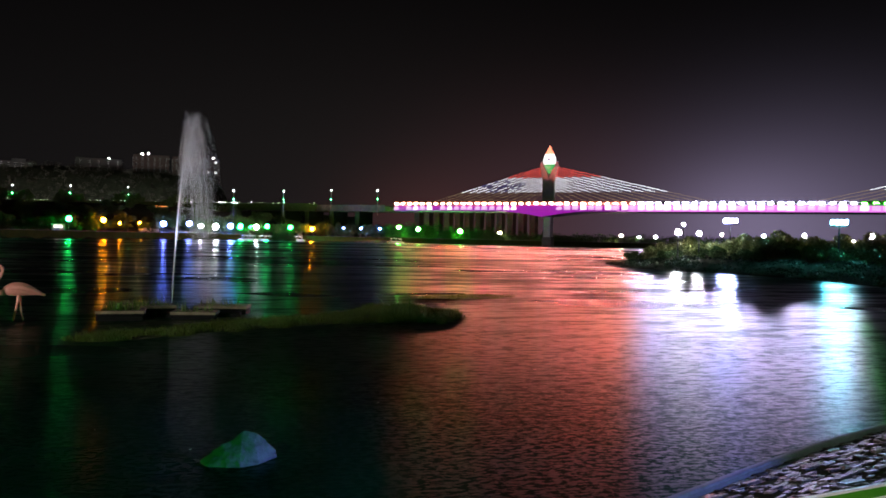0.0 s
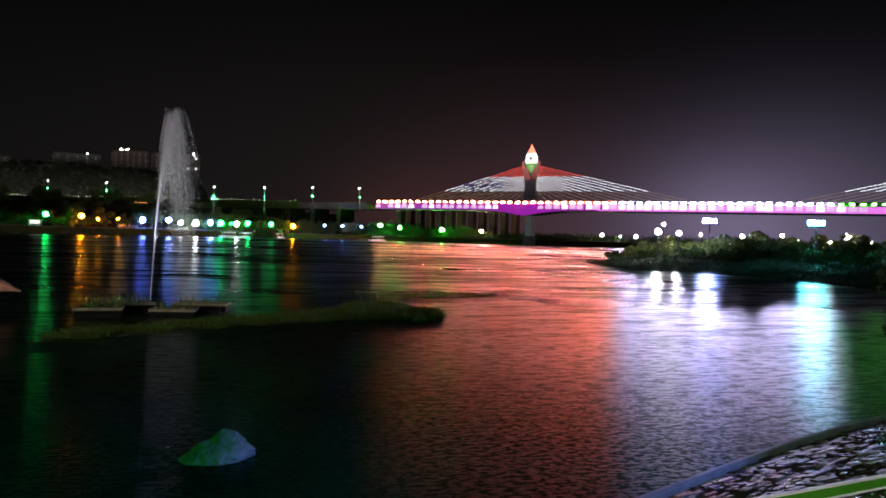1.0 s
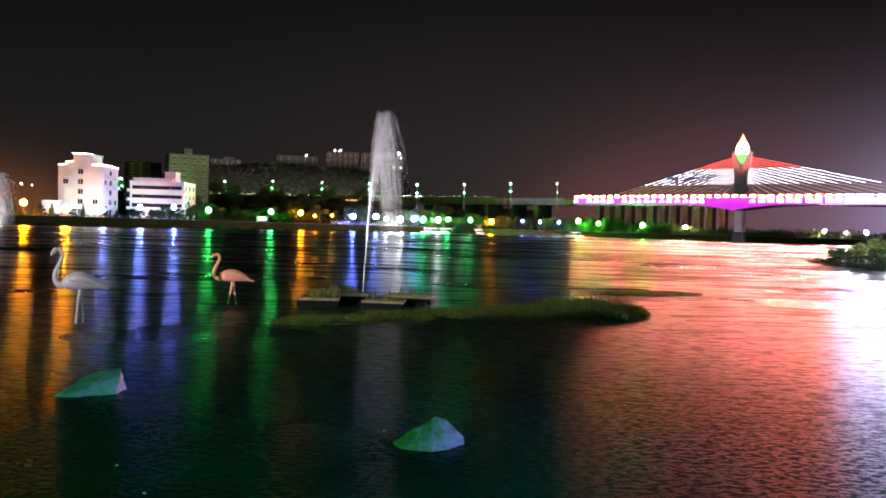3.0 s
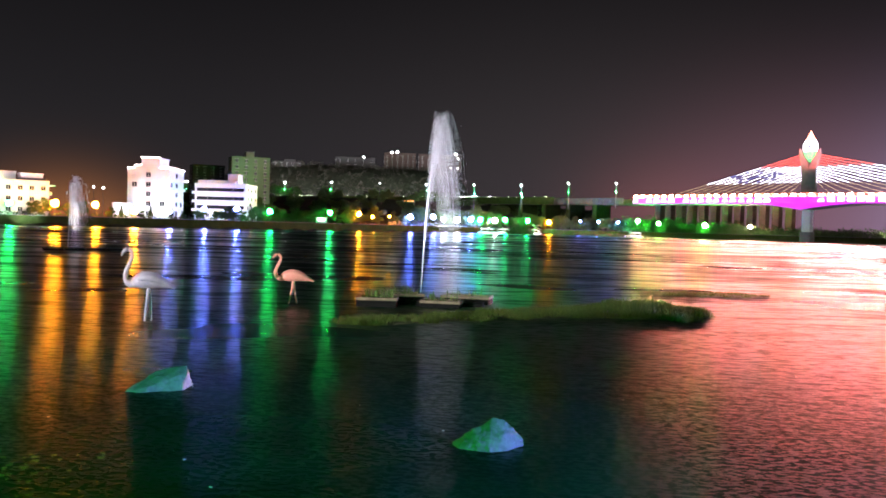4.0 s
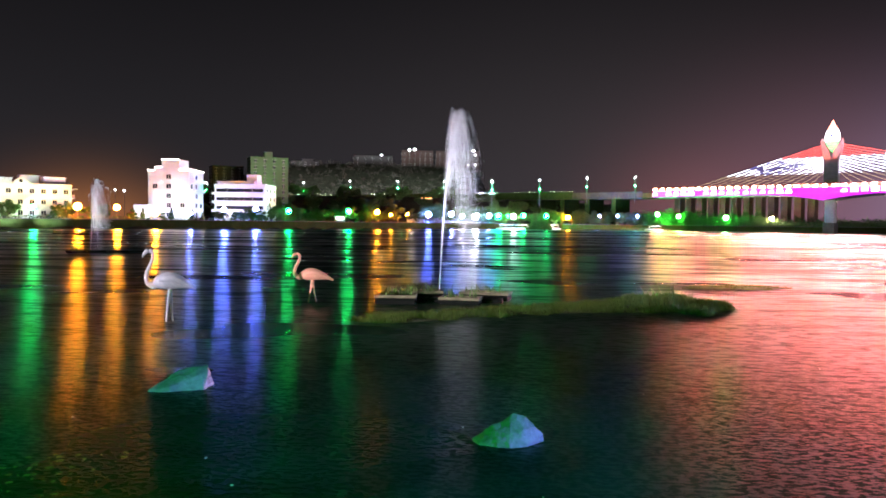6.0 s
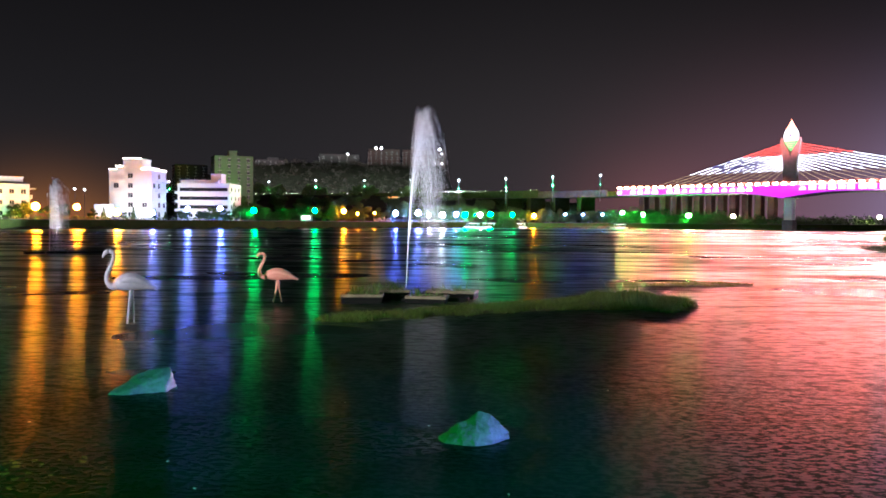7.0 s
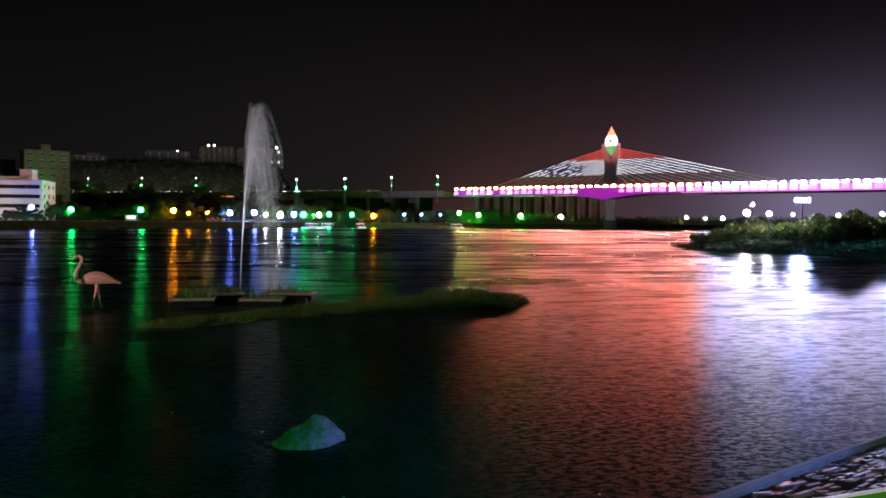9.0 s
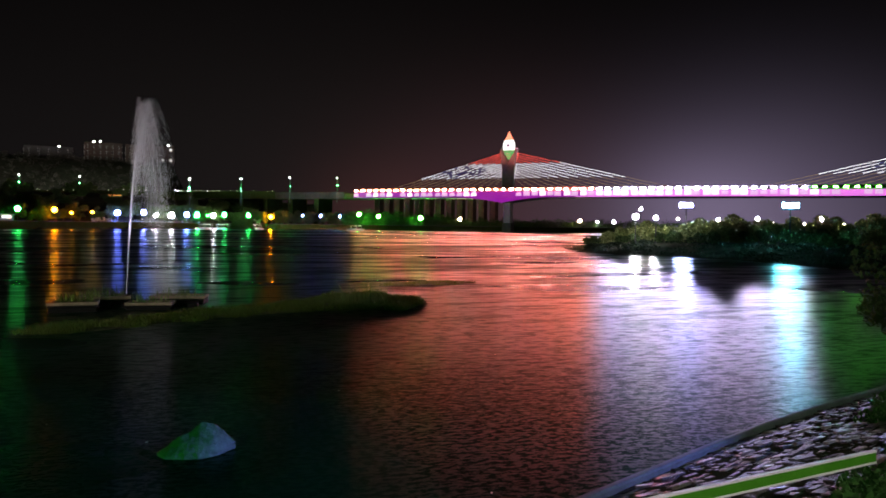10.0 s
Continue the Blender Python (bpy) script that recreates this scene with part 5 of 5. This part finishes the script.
def planter(m, w, d, h, plants, seed, label):
    t = thing("planter_raft", label, "planter", m)
    part("float", boxed(-w / 2, w / 2, -d / 2, d / 2, -.2, .18, .05), BLACK_RUBBER, t)
    bm = bmesh.new()
    for z0, z1, o in ((.18, h - .10, 0), (h - .10, h, .02)):
        if o:
            part("side_board", bm, BLACK_RUBBER, t)
            bm = bmesh.new()
        box(bm, -w / 2 - o, w / 2 + o, -d / 2 - o, -d / 2 + .12, z0, z1, .008)
        box(bm, -w / 2 - o, w / 2 + o, d / 2 - .12, d / 2 + o, z0, z1, .008)
        box(bm, -w / 2 - o, -w / 2 + .12, -d / 2 + .12, d / 2 - .12, z0, z1, .008)
        box(bm, w / 2 - .12, w / 2 + o, -d / 2 + .12, d / 2 - .12, z0, z1, .008)
    part("rim", bm, WOOD, t)
    part("soil", boxed(-w / 2 + .12, w / 2 - .12, -d / 2 + .12, d / 2 - .12, .18, h - .06), MUD, t)
    if plants:
        v, f = blades(plants, lambda r: (r.uniform(-w * .4, w * .4), r.uniform(-d * .35, d * .35), h - .08), .42, .022, .6, seed)
        link_mesh("foliage", v, f, REED, t)["kind"] = "stuff"
    return t


pontoon = thing("planter_pontoon", "long black floating pontoon under the planter boxes", "pontoon", Matrix.Translation((-3.15, 28.7, 0)) @ Matrix.Rotation(-.02, 4, "Z"))
for k in range(5):
    part("float", boxed(-2.35 + k * .95, -1.45 + k * .95, -.55, .45, -.2, .15, .06), BLACK_RUBBER, pontoon)
planter(Matrix.Translation((-4.75, 27.6, 0)) @ Matrix.Rotation(.1, 4, "Z"), 1.5, 1.1, .34, 130, 61, "floating wooden planter box with reeds")
planter(Matrix.Translation((-4.1, 29.4, 0)) @ Matrix.Rotation(.25, 4, "Z"), 1.7, 1.0, .34, 60, 62, "floating wooden planter box with reeds")
planter(Matrix.Translation((-2.35, 27.9, 0)) @ Matrix.Rotation(-.1, 4, "Z"), 1.5, .9, .26, 34, 63, "floating wooden planter box with low plants")
planter(Matrix.Translation((-1.5, 29.6, 0)) @ Matrix.Rotation(-.15, 4, "Z"), 1.9, 1.0, .32, 24, 64, "floating wooden planter box with low plants")


# ---------------- flamingo statues ----------------
def flamingo(label, m, mat, scale, stride, slim=1.0):
    bm = bmesh.new()
    # body: a long egg that runs out into the tail; the bird faces local -x
    body = [(-.40, 0, .90, .06), (-.33, 0, .93, .14), (-.18, 0, .97, .205), (0, 0, 1.0, .235), (.18, 0, .985, .22), (.36, 0, .94, .165), (.54, 0, .88, .10), (.72, 0, .82, .04), (.82, 0, .79, .012)]
    tube(bm, [(x, y, z) for x, y, z, _ in body], [r for *_, r in body], 14)
    neck = [(-.26, 0, .93), (-.38, 0, .87), (-.50, 0, .90), (-.575, 0, 1.01), (-.575, 0, 1.14), (-.52, 0, 1.28), (-.44, 0, 1.41), (-.385, 0, 1.54), (-.385, 0, 1.64), (-.43, 0, 1.715), (-.52, 0, 1.72)]
    tube(bm, neck, [.13, .11, .092, .078, .068, .06, .056, .054, .054, .06, .068], 10)
    tube(bm, [(-.50, 0, 1.725), (-.58, 0, 1.70), (-.65, 0, 1.64), (-.68, 0, 1.55)], [.072, .064, .046, .014], 8)
    for side in (-1, 1):
        # folded wing with its tips drooping past the tail
        tube(bm, [(-.26, side * .13, .99), (-.10, side * .17, 1.06), (.14, side * .17, 1.05), (.40, side * .12, .97), (.62, side * .07, .86), (.78, side * .04, .75)], [.05, .10, .11, .085, .05, .012], 10)
    for y, kx, fx in ((-.06, .0, -.04 - stride), (.06, .10, .13 + stride)):
        tube(bm, [(.06, y, .86), (.04 + kx * .4, y, .62), (kx, y, .42), (fx, y, -.25)], [.07, .05, .038, .034], 7)
    bmesh.ops.recalc_face_normals(bm, faces=bm.faces)
    ob = part("flamingo_statue", bm, mat, None, label, True)
    ob.matrix_basis = m @ Matrix.Diagonal((scale * slim, scale * slim, scale, 1))
    sub = ob.modifiers.new("smooth", "SUBSURF")
    sub.levels = sub.render_levels = 1
    tagged(ob, "", "statue", "flamingo statues")


flamingo("pink painted flamingo statue standing in the lake", Matrix.Translation((-7.93, 27.3, 0)) @ Matrix.Rotation(radians(14), 4, "Z"), PINK, 1.05, .10)
flamingo("pale grey-pink flamingo statue standing in the lake", Matrix.Translation((-10.52, 21.2, 0)) @ Matrix.Rotation(radians(24), 4, "Z"), PALE_PINK, 1.22, .02, .84)


# ---------------- boulders ----------------
def boulder(label, m, corners, seed):
    """A broken block: the hull of a few corners, its faces roughened."""
    bm = bmesh.new()
    for c in corners:
        bm.verts.new(c)
    bmesh.ops.convex_hull(bm, input=bm.verts)
    bmesh.ops.bevel(bm, geom=list(bm.edges), offset=.035, segments=2, affect="EDGES", profile=.6)
    bmesh.ops.triangulate(bm, faces=bm.faces)
    for _ in range(3):
        bmesh.ops.subdivide_edges(bm, edges=[e for e in bm.edges if e.calc_length() > .06], cuts=1)
        bmesh.ops.triangulate(bm, faces=bm.faces)
    for v in bm.verts:
        n = v.co.normalized()
        v.co += n * (.03 * noise.noise(v.co * 3.5 + Vector((seed, 0, 0))) + .012 * noise.noise(v.co * 11) + .045 * abs(noise.noise(Vector((v.co.x * 2.5, v.co.y * 2.5, v.co.z * 8 + seed)))) - .03)
    ob = part("boulder", bm, BOULDER, None, label)
    ob.matrix_basis = m
    tagged(ob, "", "rock", "boulders in the shallows")


boulder("pale angular boulder rising from the dark water", Matrix.Translation((-.22, 10.3, 0)) @ Matrix.Scale(.9, 4),
        [(-.58, -.05, -.1), (-.45, -.33, -.1), (.02, -.42, -.1), (.30, -.30, -.1), (.55, .05, -.1), (.30, .42, -.1), (-.30, .40, -.1), (-.60, -.05, .05), (-.46, -.30, .03), (.02, -.40, .05),
         (.34, -.24, .06), (.56, .04, .10), (.43, .02, .22), (.26, .08, .40), (.05, .09, .42), (-.12, .06, .335), (-.36, .0, .20), (.02, -.30, .17), (.22, -.20, .24)], 3)
boulder("pale low boulder with a sloping face in the shallows", Matrix.Translation((-6.1, 12.85, 0)) @ Matrix.Rotation(.25, 4, "Z"),
        [(-.66, -.40, -.1), (-.30, -.48, -.1), (.42, -.30, -.1), (.52, .30, -.1), (-.30, .42, -.1), (-.58, -.36, .03), (-.22, .02, .27), (.08, .16, .38), (.44, .10, .40), (.48, -.08, .30), (.40, -.26, .10), (-.25, -.40, .06)], 9)


# ---------------- weed and flecks on the water ----------------
weed = thing("water_weed", "patch of pale green floating weed near the bank", "water weed", Matrix.Translation((-5.9, 8.3, 0)))
wr = np.random.default_rng(93)
vs, fs = [], []
for i in range(44):
    x, y, a, s = wr.normal(0, .5), wr.normal(0, .45), wr.uniform(0, 6.28), wr.uniform(.015, .06)
    k = len(vs)
    vs += [(x + math.cos(a + q * math.tau / 7) * s * (1.0 if q else .3), y + math.sin(a + q * math.tau / 7) * s * .8, .012 + .006 * math.sin(q * 2 + i)) for q in range(7)]
    fs.append(tuple(range(k, k + 7)))
link_mesh("pad", vs, fs, REED, weed)["kind"] = "stuff"
fleck_mesh = None
for x, y in ((-4.0, 9.0), (-5.6, 13.0), (-.9, 10.9), (3.0, 7.9), (-2.4, 12.2), (.2, 8.2), (6.2, 16.5), (-3.3, 8.1), (2.1, 13.5), (-6.8, 10.6)):
    if fleck_mesh is None:
        bm = bmesh.new()
        for k in range(6):
            bm.verts.new((math.cos(k * 1.05) * .05, math.sin(k * 1.05) * .022, .01 + .008 * (k % 2)))
        for k in range(6):
            bm.verts.new((math.cos(k * 1.05) * .045, math.sin(k * 1.05) * .018, .022 + .008 * (k % 2)))
        bmesh.ops.convex_hull(bm, input=bm.verts)
        f0 = part("floating_leaf", bm, WHITE_METAL)
        fleck_mesh = f0.data
    else:
        f0 = new("floating_leaf", fleck_mesh)
    f0.matrix_basis = Matrix.Translation((x, y, -.005)) @ Matrix.Rotation(wr.uniform(0, 3), 4, "Z") @ Matrix.Scale(.5, 4)
    tagged(f0, "small pale leaf floating on the dark water", "leaf", "floating leaves")


# ---------------- pleasure boat ----------------
boat = thing("pleasure_boat", "white pleasure boat with a canopy moored at the far shore", "boat", Matrix.Translation(by_bearing(9.55, 418)) @ Matrix.Rotation(radians(-6), 4, "Z"))
bm = bmesh.new()
sections = [(-4.6, .2, .9), (-3.6, 1.1, .75), (-1.5, 1.5, .6), (2.5, 1.5, .6), (4.2, 1.2, .7), (4.8, .9, .8)]
rings = [[bm.verts.new(q) for q in ((x, -w, h), (x, -w * .7, -.3), (x, w * .7, -.3), (x, w, h))] for x, w, h in sections]
for a, b in zip(rings, rings[1:]):
    for k in range(4):
        bm.faces.new((a[k], a[(k + 1) % 4], b[(k + 1) % 4], b[k]))
bm.faces.new(rings[0][::-1])
bm.faces.new(rings[-1])
part("hull", bm, WHITE_METAL, boat)
part("canopy", boxed(-2.6, 3.6, -1.5, 1.5, 2.5, 2.65, .04), WHITE_METAL, boat)
for x in (-2.4, .5, 3.4):
    for y in (-1.35, 1.35):
        part("canopy_post", boxed(x - .05, x + .05, y - .05, y + .05, .5, 2.52), WHITE_METAL, boat)
part("bench", boxed(-2.0, 3.0, -.4, .4, .55, 1.0, .03), WHITE_METAL, boat)
# strip added under the canopy to brighten the white boat
part("canopy_glow_strip", boxed(-1.8, 2.8, -1.1, 1.1, 2.42, 2.48), WINDOW_LIT, boat, "added glow strip under the canopy that brightens the boat")


for az, turn in ((-1.4, 20), (-.2, -15), (.9, 40), (2.1, 10)):
    copy_thing(boat, Matrix.Translation(by_bearing(az, shore_radius(az, -7))) @ Matrix.Rotation(radians(turn), 4, "Z"))
jetty = thing("jetty", "low pale floating jetty beside the moored boats", "jetty", Matrix.Translation(by_bearing(-.2, shore_radius(-.2, -3))) @ Matrix.Rotation(radians(40), 4, "Z"))
for i in range(10):
    part("jetty_plank", boxed(-15 + i * 3, -12.1 + i * 3, -1.2, 1.2, .35, .5, .02), WOOD, jetty)
for i in range(6):
    part("jetty_pile", boxed(-14.6 + i * 5.6, -14.3 + i * 5.6, -1.0, -.7, -1.2, 1.2, .02), POLE, jetty)
kiosk = thing("kiosk", "small white kiosk with a flat roof on the promenade", "kiosk", Matrix.Translation(by_bearing(-13.95, shore_radius(-13.95, 6), 3.06)) @ Matrix.Rotation(radians(14), 4, "Z"))
part("kiosk_wall", boxed(-2.2, 2.2, -1.3, 1.3, 0, 2.3, .03), WHITE_PAINT, kiosk)
part("kiosk_roof", boxed(-2.6, 2.6, -1.7, 1.7, 2.3, 2.5, .03), WHITE_PAINT, kiosk)
# added glow on the front wall for the kiosk's brightness
part("kiosk_glow_panel", boxed(-1.5, 1.5, -1.36, -1.28, 1.0, 2.0), WINDOW_LIT, kiosk, "added glowing panel that makes the kiosk front bright")
shelter_at = by_bearing(-7.4, 440)
shelter_z = float(ground_height(np.array([[shelter_at.x, shelter_at.y]]))[0])
shelter = thing("hillside_shelter", "small open shelter on the slope, orange light painted as eave glow", "shelter", Matrix.Translation((shelter_at.x, shelter_at.y, shelter_z)) @ Matrix.Rotation(radians(7), 4, "Z"))
part("shelter_roof", boxed(-3.4, 3.4, -1.8, 1.8, 2.9, 3.15, .05), CREAM_PAINT, shelter)
# orange light on the roof is painted as a glowing strip
part("eave_wash", boxed(-2.9, 2.9, -1.86, -1.81, 2.92, 3.12), dim(glow("orange_eave_glow", (1.0, 0.35, 0.06), 4.0)), shelter, "eave strip that glows in place of orange light on the roof")
for x in (-3, -1, 1, 3):
    part("shelter_post", boxed(x - .1, x + .1, -1.5, -1.3, -.6, 2.92), POLE, shelter)


# ---------------- near bank: rail, lamps, plants, stones ----------------
RAIL = thing("bank_railing", "low green and white steel railing on the stone slope", "railing")
rail_line = [Vector((-2.6, 2.45, 1.638)), Vector((2.25, 3.42, 1.638)), Vector((4.05, 3.78, 1.648))]
for a, b in zip(rail_line, rail_line[1:]):
    d = (b - a).normalized()
    side = Vector((-d.y, d.x, 0))
    for name, z0, z1, half, mat, lab in (("rail_board", -.102, -.044, .008, GREEN_METAL, "green painted rail board"), ("rail_edge", -.044, -.032, .012, WHITE_METAL, "white upper rail edge"), ("rail_edge", -.114, -.102, .012, WHITE_METAL, "white lower rail edge")):
        bm = bmesh.new()
        vs = [bm.verts.new(p + side * s + Vector((0, 0, z))) for p in (a, b) for s, z in ((-half, z0), (half, z0), (half, z1), (-half, z1))]
        for k in range(4):
            bm.faces.new((vs[k], vs[(k + 1) % 4], vs[4 + (k + 1) % 4], vs[4 + k]))
        bm.faces.new(vs[:4][::-1])
        bm.faces.new(vs[4:])
        part(name, bm, mat, RAIL, lab)
for x, y in ((-2.6, 2.45), (-.2, 2.93), (1.4, 3.25)):
    part("post", boxed(x - .035, x + .035, y - .035, y + .035, .5, 1.575, .006), GREEN_METAL, RAIL)

for x, y, h, mat, cname, size in ((11.0, 3.4, 3.2, BANK_GREEN, "green", .2),):
    lamp_post("bank_lamp", "lamp post on the near bank with a %s globe" % cname, h, size, mat, Matrix.Translation((x, y, 1.3)), "lamps on the near bank")


def bank_flood(x, y, z, aim, power, spread, colour):
    """An unseen floodlight on a short pole by the near bank, inferred from what it lights."""
    t = thing("bank_floodlight", "unseen floodlight on a pole by the near bank, inferred from lit things", "floodlight", Matrix.Translation((x, y, 1.3)))
    part("pole", lathe(bmesh.new(), [(.07, -.3), (.06, z - 1.3)], 8), POLE, t)
    part("housing", boxed(-.25, .25, -.3, -.05, z - 1.3, z - .9, .03), POLE, t)
    d = bpy.data.lights.new("flood_beam", "SPOT")
    d.energy, d.color, d.spot_size, d.spot_blend, d.shadow_soft_size = power, colour, radians(spread), .5, .15
    new("flood_beam", d).matrix_world = look((x, y + .1, z + .2), aim)


bank_flood(-23, -7, 6.5, (-6.6, 27.0, .9), 32000, 30, (1, .90, .88))
bank_flood(-8.4, -2.0, 6.4, (-5.3, 8.3, .2), 2600, 56, (.01, 1, .10))
bank_flood(-1.0, -6.0, 6.6, (4.9, 6.0, .8), 4500, 38, (1, .97, .92))
bank_flood(16.0, 5.0, 4.6, (.2, 10.3, .2), 11000, 22, (.16, .25, 1))


def bank_stones():
    """Rubble pitching on the slope between kerb and path."""
    r = random.Random(77)
    shapes = []
    for i in range(9):
        bm = bmesh.new()
        box(bm, -.85, .85, -.30, .30, -.22, .16)
        for v in bm.verts:
            v.co = Vector((v.co.x * r.uniform(.62, 1.1), v.co.y * r.uniform(.55, 1.15), v.co.z * r.uniform(.7, 1.15)))
        bmesh.ops.bevel(bm, geom=list(bm.edges), offset=.06, segments=1, affect="EDGES")
        me = bpy.data.meshes.new("stone")
        bm.to_mesh(me)
        bm.free()
        me.materials.append(STONE)
        shapes.append(me)
    apron = thing("stone_pitching", "rubble stone pitching on the lake's sloping bank", "stone slope", kind="structure")
    line = [Vector((*p, 0)) for p in NEAR_KERB[1:10]]
    placed, rest_v, rest_f = 0, [], []
    for a, b in zip(line, line[1:]):
        d = (b - a).normalized()
        left = Vector((-d.y, d.x, 0))
        n = max(1, int((b - a).length / .20))
        for i in range(n):
            for j in range(40):
                o = .15 + j * .092 + r.uniform(-.02, .02)
                p = a + d * ((i + .5 * (j % 2) + r.uniform(-.3, .3)) * .20) + left * o
                z = .045 + .27 * o + r.uniform(-.015, .02)
                s = r.uniform(.09, .17) * (1 if r.random() < .85 else 1.5)
                m = Matrix.Translation((p.x, p.y, z)) @ Euler((.26 + r.gauss(0, .07), r.gauss(0, .05), math.atan2(d.y, d.x) + r.gauss(-.12, .09))).to_matrix().to_4x4() @ Matrix.Diagonal((s, s * r.uniform(.9, 1.3), s * r.uniform(.8, 1.3), 1))
                me = shapes[r.randrange(9)]
                if placed < 300 and 3.0 < p.x < 7.5 and o < 2.4 and r.random() < .5:
                    st = new("stone", me)
                    st.parent, st.matrix_basis = apron, m
                    placed += 1
                else:
                    k = len(rest_v)
                    rest_v += [m @ v.co for v in me.vertices]
                    rest_f += [tuple(k + q for q in pl.vertices) for pl in me.polygons]
    link_mesh("stone_fill", rest_v, rest_f, STONE, apron)["kind"] = "stuff"


# leafy shrubs round the railing's end and weeds on the slope
def bank_shrub(label, at, reach, tall, clumps, leaf, size, seed):
    t = thing("bank_shrub", label, "shrub", Matrix.Translation(at), "shrubs on the near bank")
    r = random.Random(seed)
    cs = []
    for _ in range(clumps):
        along = r.uniform(-reach, reach)
        cs.append((along, along * .45 + r.uniform(-.3, .3) * reach, r.uniform(.0, tall)))
    bm = bmesh.new()
    for c in cs[::2]:
        tube(bm, [(c[0] * .3, c[1] * .3, -.4), (c[0] * .7, c[1] * .7, c[2] * .4), c], [.015, .012, .006], 5)
    part("stem", bm, BARK, t)
    v, f = leaf_cloud(cs, [size * 3.6] * len(cs), 70, size, seed + 60, .9)
    link_mesh("foliage", v, f, leaf, t)


bank_shrub("green leafy shrub growing round the railing's end", (4.2, 3.78, .90), .62, .52, 46, BANK_LEAF, .034, 5)
bank_shrub("green leafy shrub on the slope beyond the railing", (5.0, 4.6, .88), .45, .22, 22, BANK_LEAF, .036, 6)
bank_shrub("low green weeds between the pitching stones", (9.1, 8.2, .42), .8, .22, 34, BANK_LEAF, .04, 7)
bank_shrub("low green weeds between the pitching stones", (7.1, 6.1, .72), .5, .16, 18, BANK_LEAF, .04, 8)

bank_stones()
